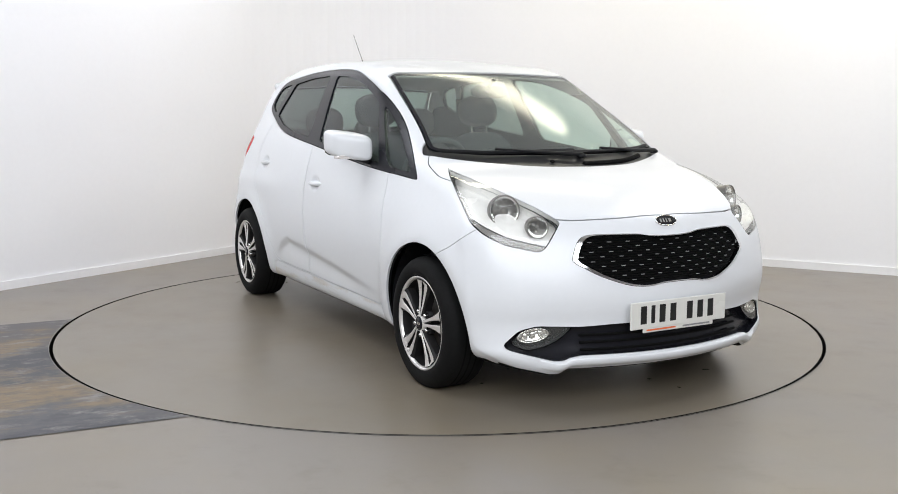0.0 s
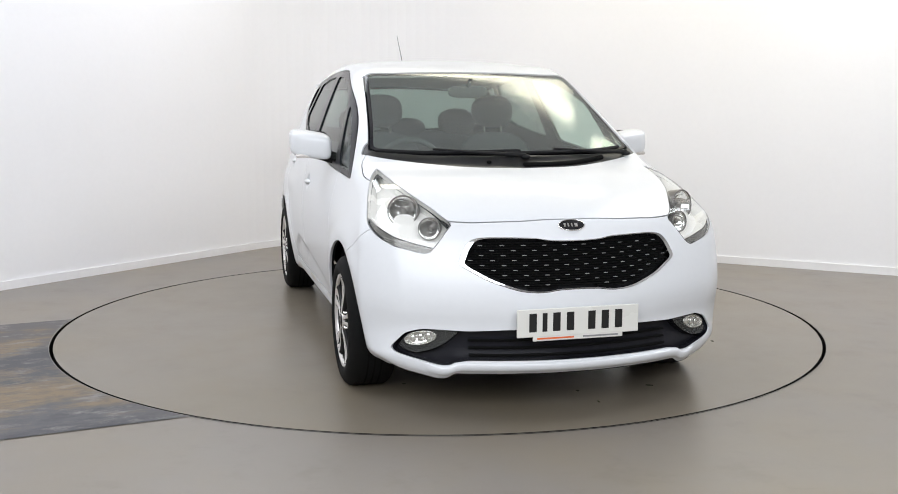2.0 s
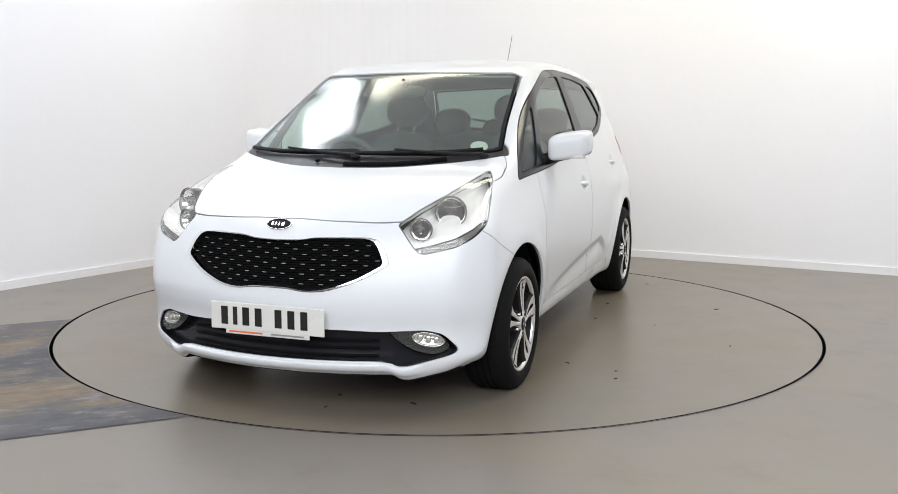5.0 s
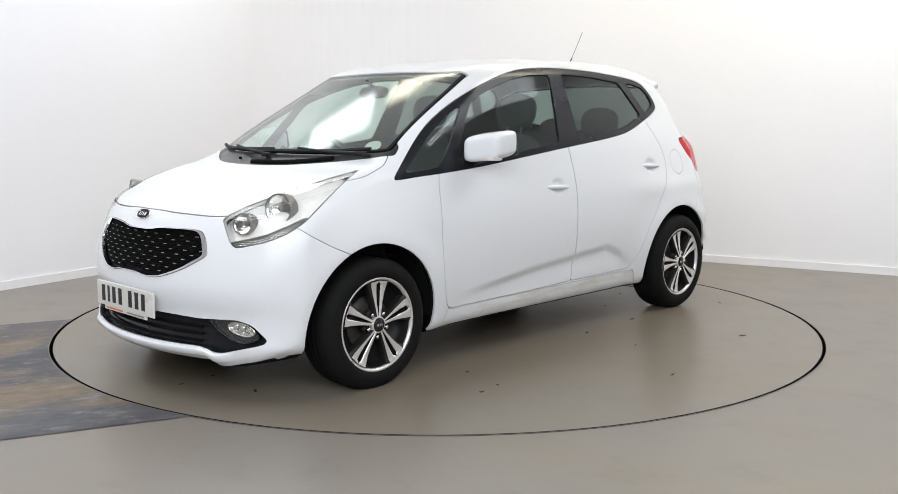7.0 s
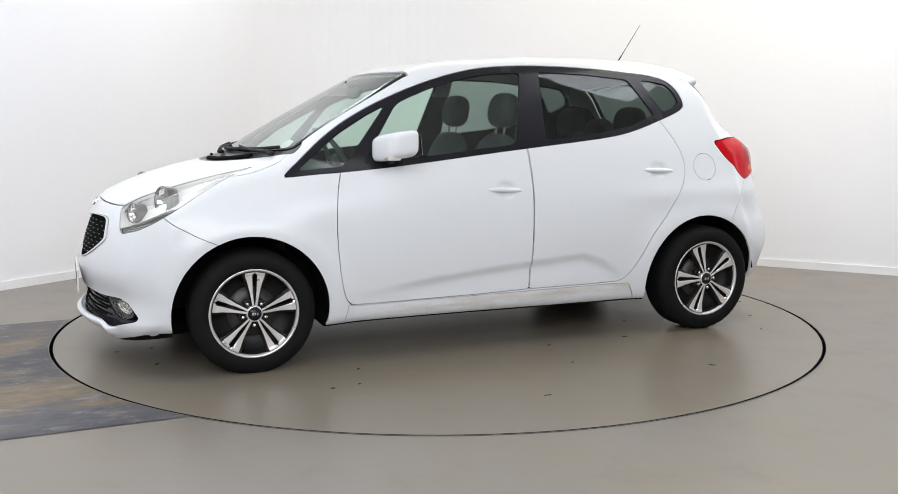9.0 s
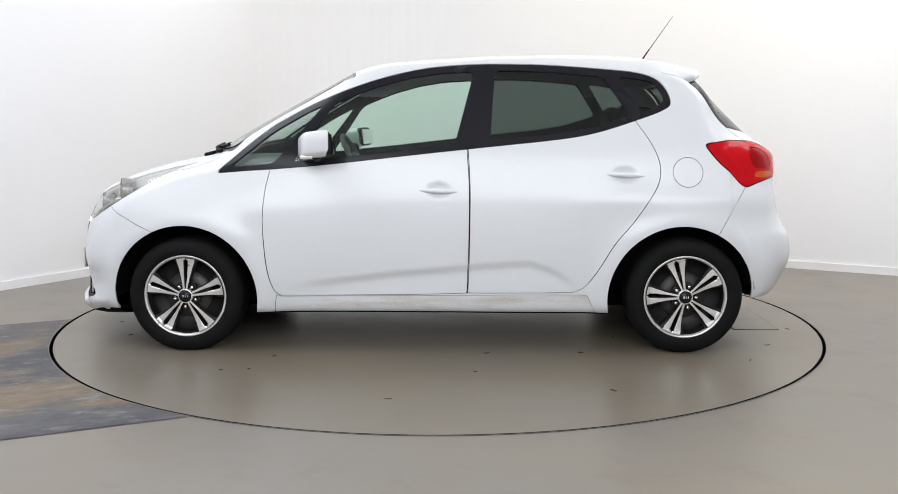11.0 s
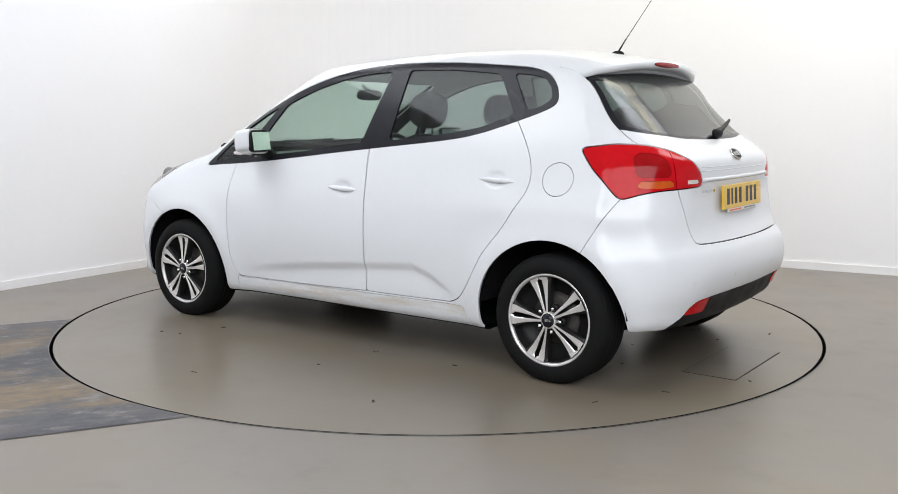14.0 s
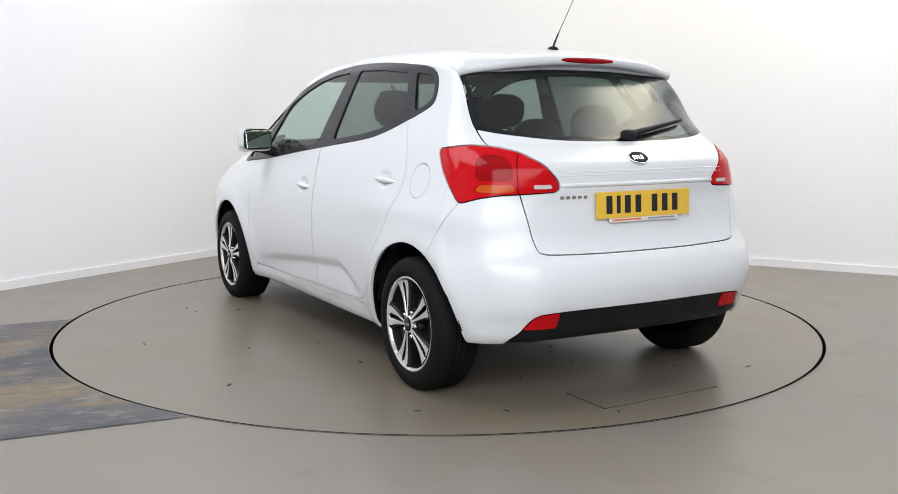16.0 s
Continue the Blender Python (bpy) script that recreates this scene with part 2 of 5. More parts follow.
def lathe(profile, steps=64, axis="y", bm=None):
    """Turns (radius, along) pairs round an axis."""
    bm = bm or bmesh.new()
    rings = []
    for i in range(steps):
        a = 2 * math.pi * i / steps
        ring = []
        for r, h in profile:
            p = (r * math.cos(a), h, r * math.sin(a)) if axis == "y" else (r * math.cos(a), r * math.sin(a), h) if axis == "z" else (h, r * math.cos(a), r * math.sin(a))
            ring.append(bm.verts.new(p))
        rings.append(ring)
    for i in range(steps):
        for j in range(len(profile) - 1):
            bm.faces.new((rings[i][j], rings[i][j + 1], rings[(i + 1) % steps][j + 1], rings[(i + 1) % steps][j]))
    bmesh.ops.remove_doubles(bm, verts=bm.verts, dist=1e-5)
    bmesh.ops.recalc_face_normals(bm, faces=bm.faces)
    return bm


def tube(points, radius, sides=8, bm=None, taper=None):
    """Round bar along a line of points."""
    bm = bm or bmesh.new()
    pts = [Vector(p) for p in points]
    rings = []
    for i, p in enumerate(pts):
        d = (pts[min(i + 1, len(pts) - 1)] - pts[max(i - 1, 0)]).normalized()
        u = d.cross(Vector((0, 0, 1)) if abs(d.z) < 0.9 else Vector((1, 0, 0))).normalized()
        v = d.cross(u)
        r = radius if taper is None else radius + (taper - radius) * i / (len(pts) - 1)
        rings.append([bm.verts.new(p + u * r * math.cos(2 * math.pi * k / sides) + v * r * math.sin(2 * math.pi * k / sides)) for k in range(sides)])
    for a, b in zip(rings, rings[1:]):
        for k in range(sides):
            bm.faces.new((a[k], a[(k + 1) % sides], b[(k + 1) % sides], b[k]))
    bm.faces.new(rings[0][::-1])
    bm.faces.new(rings[-1])
    bmesh.ops.recalc_face_normals(bm, faces=bm.faces)
    return bm


def blob(rx, ry, rz, px=2.6, pz=2.6, nu=40, nv=20, bm=None, at=(0, 0, 0)):
    """Superellipsoid cushion."""
    bm = bm or bmesh.new()

    def pw(c, e):
        return math.copysign(abs(c) ** (2 / e), c)
    rows = []
    for j in range(nv + 1):
        b = -math.pi / 2 + math.pi * j / nv
        rows.append([bm.verts.new((at[0] + rx * pw(math.cos(b), pz) * pw(math.cos(2 * math.pi * i / nu), px), at[1] + ry * pw(math.cos(b), pz) * pw(math.sin(2 * math.pi * i / nu), px), at[2] + rz * pw(math.sin(b), pz))) for i in range(nu)])
    for a, b in zip(rows, rows[1:]):
        for i in range(nu):
            bm.faces.new((a[i], a[(i + 1) % nu], b[(i + 1) % nu], b[i]))
    bmesh.ops.remove_doubles(bm, verts=bm.verts, dist=1e-5)
    bmesh.ops.recalc_face_normals(bm, faces=bm.faces)
    return bm


# ---- room ----
WALL_L, WALL_R = Vector((0.55, 0.835)), Vector((0.875, -0.483))
CORNER = Vector((-1.03, 4.08))


def wall_line():
    """Plan of the two back walls with the rounded corner between them, from the near end of one to the near end of the other."""
    reach, t = 10.0, 1.35
    pts = [CORNER - WALL_L * reach]
    a, b = CORNER - WALL_L * t, CORNER + WALL_R * t
    for i in range(25):
        s = i / 24
        pts.append(a * (1 - s) ** 2 + CORNER * 2 * s * (1 - s) + b * s * s)
    pts.append(CORNER + WALL_R * 10.6)
    return pts


LINE = wall_line()


def wall_strip(name, pts, z0, z1, thick, material, inset=0.0, soft=False):
    bm = bmesh.new()
    rows = []
    for i, p in enumerate(pts):
        d = (pts[min(i + 1, len(pts) - 1)] - pts[max(i - 1, 0)]).normalized()
        n = Vector((d.y, -d.x))
        f, g = p + n * inset, p - n * thick
        rows.append([bm.verts.new((*f, z0)), bm.verts.new((*f, z1)), bm.verts.new((*g, z1)), bm.verts.new((*g, z0))])
    for a, b in zip(rows, rows[1:]):
        for k in range(4):
            bm.faces.new((a[k], b[k], b[(k + 1) % 4], a[(k + 1) % 4]))
    bm.faces.new(rows[0])
    bm.faces.new(rows[-1][::-1])
    bmesh.ops.recalc_face_normals(bm, faces=bm.faces)
    return part(name, bm, material)


tagged(wall_strip("wall_back", LINE, -0.02, CEIL, 0.15, WALL), "plain matt white studio wall with a rounded corner", "wall", kind="structure")
tagged(wall_strip("baseboard", LINE, 0.0, 0.062, -0.001, SKIRT, 0.014), "low white painted skirting along the studio wall", "skirting", kind="structure")
# near walls are unseen, added to close the room and bounce light
NEAR = [LINE[-1], Vector((6.5, -10.5)), Vector((-5.5, -10.5)), LINE[0]]
tagged(wall_strip("wall_front", NEAR, -0.02, CEIL, 0.15, WALL), "plain white wall added out of view to close the studio", "wall", kind="structure")
tagged(part("ceiling", box_bm(-10, 11, -12, 6, CEIL, CEIL + 0.1), CEILING), "plain white studio ceiling", "ceiling", kind="structure")

TABLE_R = 2.2305


def ring_sheet(r0, r1, z, steps=256, bm=None):
    bm = bm or bmesh.new()
    a = [[bm.verts.new((r * math.cos(2 * math.pi * i / steps), r * math.sin(2 * math.pi * i / steps), z)) for i in range(steps)] for r in (r0, r1)]
    for i in range(steps):
        bm.faces.new((a[0][i], a[1][i], a[1][(i + 1) % steps], a[0][(i + 1) % steps]))
    return bm


def floor_sheet():
    bm = ring_sheet(TABLE_R + 0.008, 14.0, 0.0)
    inner = [v for v in bm.verts if v.co.length < 3]
    inner.sort(key=lambda v: math.atan2(v.co.y, v.co.x))
    low = [bm.verts.new((v.co.x, v.co.y, -0.15)) for v in inner]
    for i in range(len(inner)):
        j = (i + 1) % len(inner)
        bm.faces.new((inner[i], inner[j], low[j], low[i])).material_index = 1
    return bm


tagged(part("floor", floor_sheet(), [FLOOR, GAP]), "grey painted concrete studio floor with faint scuffs", "floor", kind="structure")
tagged(part("pit_edge", ring_sheet(TABLE_R + 0.0085, TABLE_R + 0.012, 0.0035), EDGE), "pale steel edge round the turntable pit", "edge", kind="structure")
tagged(part("pit_floor", ring_sheet(1.5, TABLE_R + 0.2, -0.14), GAP), "bottom of the gap round the turntable, shade put in as near black", "floor", kind="structure")


STRIP_D, STRIP_N = Vector((0.915, 0.403)), Vector((-0.403, 0.915))


def strip_sheet():
    """Band of bare floor that runs up to the turntable's rim, its x along the band and y across from the near edge."""
    bm = bmesh.new()
    far_edge, near_edge = Vector((-2.6, -0.25)).dot(STRIP_N), Vector((-1.68, -2.28)).dot(STRIP_N)
    rows = 60
    pair = []
    for i in range(rows + 1):
        h = near_edge + (far_edge - near_edge) * i / rows
        reach = -math.sqrt(max((TABLE_R + 0.010) ** 2 - h * h, 0))
        pair.append((bm.verts.new((-6.5, h - near_edge, 0)), bm.verts.new((reach, h - near_edge, 0))))
    for a, b in zip(pair, pair[1:]):
        bm.faces.new((a[0], a[1], b[1], b[0]))
    return bm, near_edge


strip_bm, strip_low = strip_sheet()
floor_strip = tagged(part("floor_strip", strip_bm, STRIP), "worn brown and blackened bare floor strip beside the turntable", "floor", kind="structure")
floor_strip.matrix_basis = pose(*(STRIP_N * strip_low), 0.003, 0, 0, math.degrees(math.atan2(STRIP_D.y, STRIP_D.x)))


def light_panel(sx, sy, warm):
    root = new("ceiling_light")
    hx, hy = sx / 2, sy / 2
    for a in ((-hx - 0.04, hx + 0.04, -hy - 0.04, -hy), (-hx - 0.04, hx + 0.04, hy, hy + 0.04), (-hx - 0.04, -hx, -hy, hy), (hx, hx + 0.04, -hy, hy)):
        part("frame", box_bm(*a, -0.08, 0.0), SKIRT, root)
    part("diffuser", box_bm(-hx, hx, -hy, hy, -0.03, -0.012), LAMPWARM if warm else LAMPGLOW, root)
    return tagged(root, "narrow warm white ceiling light panel" if warm else "broad cool white light box placed out of view to light the studio", "ceiling light", "studio lights")


for spot, sx, sy, watts, warm in LIGHT_SPOTS:
    light_panel(sx, sy, warm).matrix_basis = spot

# ---- turntable ----
turntable = new("turntable")
tagged(turntable, "round grey-brown floor turntable flush with the floor", "turntable")
disc_bm = ring_sheet(0.0005, TABLE_R - 0.010, 0.0)
rim_v = [v for v in disc_bm.verts if v.co.length > 1]
rim_v.sort(key=lambda v: math.atan2(v.co.y, v.co.x))
rim_low = [disc_bm.verts.new((v.co.x, v.co.y, -0.12)) for v in rim_v]
for i in range(len(rim_v)):
    j = (i + 1) % len(rim_v)
    disc_bm.faces.new((rim_v[j], rim_v[i], rim_low[i], rim_low[j])).material_index = 1
part("disc", disc_bm, [DISC, GAP], turntable)
part("hatch_gap", box_bm(-1.9935, -1.7265, -0.3335, 0.3335, -0.01, 0.0012), GAP, turntable)
part("hatch_cover", box_bm(-1.99, -1.73, -0.33, 0.33, -0.01, 0.0035, 0.001, 1), HATCH, turntable, "grey hatch plate with dark blotches")
crumbs = bmesh.new()
dice = random.Random(5)
for _ in range(26):
    a, r = dice.uniform(-0.5, 3.6), dice.uniform(0.95, 2.1)
    w, l, turn = dice.uniform(0.003, 0.007), dice.uniform(0.006, 0.018), dice.uniform(0, 3.1)
    flake = box_bm(-l, l, -w, w, 0.0002, 0.0025, 0.001, 1)
    bmesh.ops.transform(flake, matrix=Matrix.Translation((r * math.cos(a), r * math.sin(a), 0)) @ Matrix.Rotation(turn, 4, "Z"), verts=flake.verts)
    me = bpy.data.meshes.new("t")
    flake.to_mesh(me)
    flake.free()
    crumbs.from_mesh(me)
    bpy.data.meshes.remove(me)
debris = tagged(part("debris", crumbs, plain("dry_leaf_crumbs", (0.035, 0.038, 0.020), 0.8, grain=0.3)), "small dark crumbs of dirt scattered on the turntable", "debris", kind="stuff")

# ---- car: the skin as one smooth form, cut into its panels ----
car = new("car")
tagged(car, "white five-door compact family car parked on the turntable", "car")


def spline(points, closed=True, n=8):
    """Smooth line through the points."""
    p = np.array(points, float)
    out = []
    m = len(p)
    for i in range(m if closed else m - 1):
        a, b, c, d = (p[(i + k) % m] if closed else p[min(max(i + k, 0), m - 1)] for k in (-1, 0, 1, 2))
        s = np.linspace(0, 1, n, endpoint=False)[:, None]
        out.append(0.5 * (2 * b + (c - a) * s + (2 * a - 5 * b + 4 * c - d) * s ** 2 + (3 * b - a - 3 * c + d) * s ** 3))
    if not closed:
        out.append(p[-1:])
    return np.concatenate(out)


def chamfer(points, r=0.03, n=5):
    """Polygon with its corners rounded off."""
    p = np.array(points, float)
    out = []
    for i in range(len(p)):
        a, b, c = p[i - 1], p[i], p[(i + 1) % len(p)]
        la, lc = np.linalg.norm(a - b), np.linalg.norm(c - b)
        u, v = b + (a - b) * min(r / la, 0.45), b + (c - b) * min(r / lc, 0.45)
        for s in np.linspace(0, 1, n):
            out.append(u * (1 - s) ** 2 + b * 2 * s * (1 - s) + v * s * s)
    return np.array(out)


def distance(x, y, poly):
    """Signed distance to a closed outline, negative inside."""
    best = np.full(x.shape, 1e9)
    inside = np.zeros(x.shape, bool)
    q = np.roll(poly, -1, axis=0)
    for (ax, ay), (bx, by) in zip(poly, q):
        dx, dy = bx - ax, by - ay
        t = np.clip(((x - ax) * dx + (y - ay) * dy) / (dx * dx + dy * dy + 1e-12), 0, 1)
        best = np.minimum(best, (x - ax - t * dx) ** 2 + (y - ay - t * dy) ** 2)
        if dy:
            inside ^= ((ay > y) != (by > y)) & (x < dx * (y - ay) / dy + ax)
    return np.where(inside, -1, 1) * np.sqrt(best)


def near_distance(x, y, poly, ok):
    """The same, worked out only close to the outline and where ok holds; elsewhere 1."""
    lo, hi = poly.min(0) - 0.06, poly.max(0) + 0.06
    m = ok & (x > lo[0]) & (x < hi[0]) & (y > lo[1]) & (y < hi[1])
    out = np.ones(x.shape)
    if m.any():
        out[m] = distance(x[m], y[m], poly)
    return out


def ease(a, b, x):
    t = np.clip((x - a) / (b - a), 0, 1)
    return t * t * (3 - 2 * t)


# centre line from the front lip over bonnet, screen and roof to the tail
PROFILE = [(1.80, 0.165), (2.00, 0.172), (2.055, 0.195), (2.072, 0.24), (2.060, 0.30), (2.055, 0.37), (2.068, 0.44), (2.070, 0.50), (2.055, 0.58), (2.030, 0.66), (2.000, 0.73),
           (1.968, 0.785), (1.930, 0.825), (1.86, 0.863), (1.72, 0.918), (1.56, 0.963), (1.40, 1.000), (1.28, 1.045), (1.10, 1.150), (0.90, 1.262), (0.70, 1.370), (0.52, 1.462),
           (0.38, 1.510), (0.20, 1.540), (0.0, 1.562), (-0.30, 1.580), (-0.70, 1.585), (-1.05, 1.572), (-1.25, 1.543), (-1.36, 1.498), (-1.425, 1.435), (-1.50, 1.36), (-1.62, 1.24), (-1.735, 1.13),
           (-1.80, 1.09), (-1.862, 1.03), (-1.872, 0.95), (-1.868, 0.86), (-1.885, 0.74), (-1.915, 0.665), (-1.95, 0.61), (-1.968, 0.53), (-1.960, 0.45), (-1.93, 0.38), (-1.895, 0.305), (-1.83, 0.272), (-1.66, 0.264), (-1.48, 0.20), (-0.8, 0.19), (0.8, 0.19)]
curve = spline(PROFILE, True, 8)
GX, GZ, CELL = -2.4, -0.2, 0.005
gx, gz = np.meshgrid(GX + CELL * np.arange(960), GZ + CELL * np.arange(440), indexing="ij")
side_grid = distance(gx, gz, curve)


def side_profile(x, z):
    u, v = np.clip((x - GX) / CELL, 0, 957.9), np.clip((z - GZ) / CELL, 0, 437.9)
    i, j = u.astype(int), v.astype(int)
    u, v = u - i, v - j
    return side_grid[i, j] * (1 - u) * (1 - v) + side_grid[i + 1, j] * u * (1 - v) + side_grid[i, j + 1] * (1 - u) * v + side_grid[i + 1, j + 1] * u * v


FRONT_AXLE, REAR_AXLE, HUB_Z, WHEEL_R = 1.308, -1.307, 0.303, 0.303
FLANK = spline([(0.05, 0.77), (0.19, 0.800), (0.30, 0.826), (0.45, 0.850), (0.62, 0.862), (0.78, 0.856), (0.90, 0.836), (1.02, 0.806), (1.12, 0.772), (1.22, 0.732), (1.32, 0.690), (1.42, 0.644), (1.50, 0.604), (1.65, 0.52)], False, 12)


def half_width(x, z):
    w = np.interp(z, FLANK[:, 0], FLANK[:, 1])
    high = ease(0.70, 1.0, z)
    front, back = np.maximum(x, 0), np.maximum(-x - 0.3, 0)
    w = w * (1 - high * 0.044 * front ** 2 - (1 - high) * 0.006 * front ** 3 - back ** 2 * (0.010 + 0.008 * ease(0.3, 0.6, z) + 0.012 * high))
    for cx in (FRONT_AXLE, REAR_AXLE):
        r = np.hypot(x - cx, z - 0.29)
        w = w + 0.022 * np.exp(-((r - 0.40) / 0.085) ** 2) * ease(0.9, 0.6, z)
    # pressed feature line low on the doors
    line = np.interp(x, [-0.80, -0.72, -0.62, -0.50, -0.2, 0.2, 0.6, 0.85], [0.325, 0.375, 0.435, 0.478, 0.455, 0.418, 0.37, 0.33])
    g = line - z
    gate = ease(0.85, 0.35, x) * ease(-0.78, -0.6, x)
    w = w - gate * 0.014 * ease(-0.02, 0.03, g) * np.exp(-(np.maximum(g - 0.03, 0) / 0.08) ** 2)
    # cups behind the door handles
    for hx, hz in ((-0.022, 0.853), (-0.985, 0.936)):
        w = w - 0.016 * np.exp(-(((x - hx) / 0.055) ** 2 + ((z - hz) / 0.033) ** 2) ** 2)
    # shoulder over the rear wheel
    w = w + 0.012 * np.exp(-((z - 0.80) / 0.07) ** 2) * ease(-0.5, -1.1, x)
    return w


def skin(x, y, z):
    ay = np.abs(y)
    a = 0.32 * ease(-0.2, 0.7, x) + 0.08 * ease(1.4, 1.9, x) - 0.10 * ease(-1.1, -1.5, x)
    b = 0.10 * ease(0.5, -0.1, x) * ease(1.3, 1.5, z) * ease(-1.6, -1.3, x) + 0.02 * ease(0.8, 1.3, x) * ease(0.8, 0.95, z)
    lip = (0.022 * ease(0.485, 0.535, ay) - 0.050 * np.clip((ay - 0.56) / 0.20, 0, 1)) * ease(0.30, 0.19, z) * ease(1.25, 1.5, x)
    d2 = ay - half_width(x, z)
    # the tail's corners, rounded in plan
    R = 0.30
    m2 = np.clip(d2 + R, 0, R * 0.97)
    corner = (R - np.sqrt(R * R - m2 * m2)) * ease(-1.25, -1.6, x) * ease(1.45, 1.2, z)
    d1 = side_profile(x + a * ay ** 2 - corner, z + b * ay ** 2 + lip)
    r = 0.085 + 0.05 * ease(1.5, 1.9, x) - 0.03 * ease(0.35, 0.2, z) - 0.03 * ease(1.0, 1.25, x) * ease(0.8, 0.95, z)
    m1, m2 = np.maximum(d1 + r, 0), np.maximum(d2 + r, 0)
    return np.where((m1 > 0) & (m2 > 0), np.sqrt(m1 * m1 + m2 * m2) - r, np.maximum(d1, d2))


def box_grid(nx, ny, nz):
    """Welded grid over a box's six sides: points from -1 to 1, and quads."""
    pts, quads, base = [], [], 0
    lin = {0: np.linspace(-1, 1, nx), 1: np.linspace(-1, 1, ny), 2: np.linspace(-1, 1, nz)}
    for ax in range(3):
        u, v = (ax + 1) % 3, (ax + 2) % 3
        for sgn in (-1, 1):
            A, B = np.meshgrid(lin[u], lin[v], indexing="ij")
            P = np.zeros(A.shape + (3,))
            P[..., u], P[..., v], P[..., ax] = A, B, sgn
            n, m = A.shape
            idx = base + np.arange(n * m).reshape(n, m)
            q = np.stack([idx[:-1, :-1], idx[1:, :-1], idx[1:, 1:], idx[:-1, 1:]], -1).reshape(-1, 4)
            quads.append(q if sgn > 0 else q[:, ::-1])
            pts.append(P.reshape(-1, 3))
            base += n * m
    pts = np.concatenate(pts)
    _, first, inv = np.unique(np.round(pts, 6), axis=0, return_index=True, return_inverse=True)
    return pts[first], inv.reshape(-1)[np.concatenate(quads)]


def skin_mesh(nx, ny, nz, level=0.0):
    """The form's surface, or a copy of it set in by -level."""
    B, Q = box_grid(nx, ny, nz)
    box = np.stack([0.05 + 2.06 * B[:, 0], 0.90 * B[:, 1], 0.86 + 0.74 * B[:, 2]], 1)
    start = np.stack([0.05 + 0.60 * (box[:, 0] - 0.05), 0 * box[:, 1], 0.76 + 0.25 * (box[:, 2] - 0.85)], 1)
    way = box - start
    lo, hi = np.zeros(len(box)), np.full(len(box), 1.5)
    for _ in range(26):
        mid = (lo + hi) / 2
        p = start + way * mid[:, None]
        out = skin(p[:, 0], p[:, 1], p[:, 2]) > level
        hi, lo = np.where(out, mid, hi), np.where(out, lo, mid)
    V = start + way * ((lo + hi) / 2)[:, None]
    T = np.concatenate([Q[:, [0, 1, 2]], Q[:, [0, 2, 3]]])
    return V, T


def normals_at(V, h=0.008):
    g = np.zeros_like(V)
    for k in range(3):
        e = np.zeros(3)
        e[k] = h
        p, q = V + e, V - e
        g[:, k] = skin(p[:, 0], p[:, 1], p[:, 2]) - skin(q[:, 0], q[:, 1], q[:, 2])
    return g / np.maximum(np.linalg.norm(g, axis=1), 1e-9)[:, None]


def compact(V, T):
    used, inv = np.unique(T, return_inverse=True)
    return V[used], inv.reshape(-1, 3)


def split(V, T, f):
    """Cuts a triangle mesh along f = 0. Gives the side where f < 0 and the other."""
    out = f >= 0
    n_out = out[T].sum(1)
    keep_in, keep_out = T[n_out == 0], T[n_out == 3]
    mixed = T[(n_out == 1) | (n_out == 2)]
    if len(mixed) == 0:
        return compact(V, keep_in), compact(V, keep_out)
    o = out[mixed]
    lone_val = o.sum(1) == 1
    lone = np.argmax(o == lone_val[:, None], axis=1)
    r = np.arange(len(mixed))
    a, b, c = mixed[r, lone], mixed[r, (lone + 1) % 3], mixed[r, (lone + 2) % 3]
    edges = np.sort(np.concatenate([np.stack([a, b], 1), np.stack([a, c], 1)]), axis=1)
    ue, inv = np.unique(edges, axis=0, return_inverse=True)
    inv = inv.reshape(-1)
    f0, f1 = f[ue[:, 0]], f[ue[:, 1]]
    s = np.clip(f0 / (f0 - f1 + 1e-15), 0.001, 0.999)
    newv = V[ue[:, 0]] * (1 - s)[:, None] + V[ue[:, 1]] * s[:, None]
    p, q = len(V) + inv[:len(a)], len(V) + inv[len(a):]
    V2 = np.concatenate([V, newv])
    tri1 = np.stack([a, p, q], 1)
    tri2 = np.concatenate([np.stack([p, b, c], 1), np.stack([p, c, q], 1)])
    lone2 = np.concatenate([lone_val, lone_val])
    ins = np.concatenate([keep_in, tri1[~lone_val], tri2[lone2]])
    outs = np.concatenate([keep_out, tri1[lone_val], tri2[~lone2]])
    return compact(V2, ins), compact(V2, outs)


def carve(mesh, field, gap=0.005):
    """Takes the region where field < 0 out of the mesh, with a shut line as wide as gap. Gives the region and the rest."""
    V, T = mesh
    f = field(V)
    piece, _ = split(V, T, f + gap / 2)
    _, rest = split(V, T, f - gap / 2)
    return piece, rest


def halves(mesh):
    """The parts of a region with y above and below nought."""
    V, T = mesh
    left = V[T].mean(1)[:, 1] > 0
    return compact(V, T[left]), compact(V, T[~left])


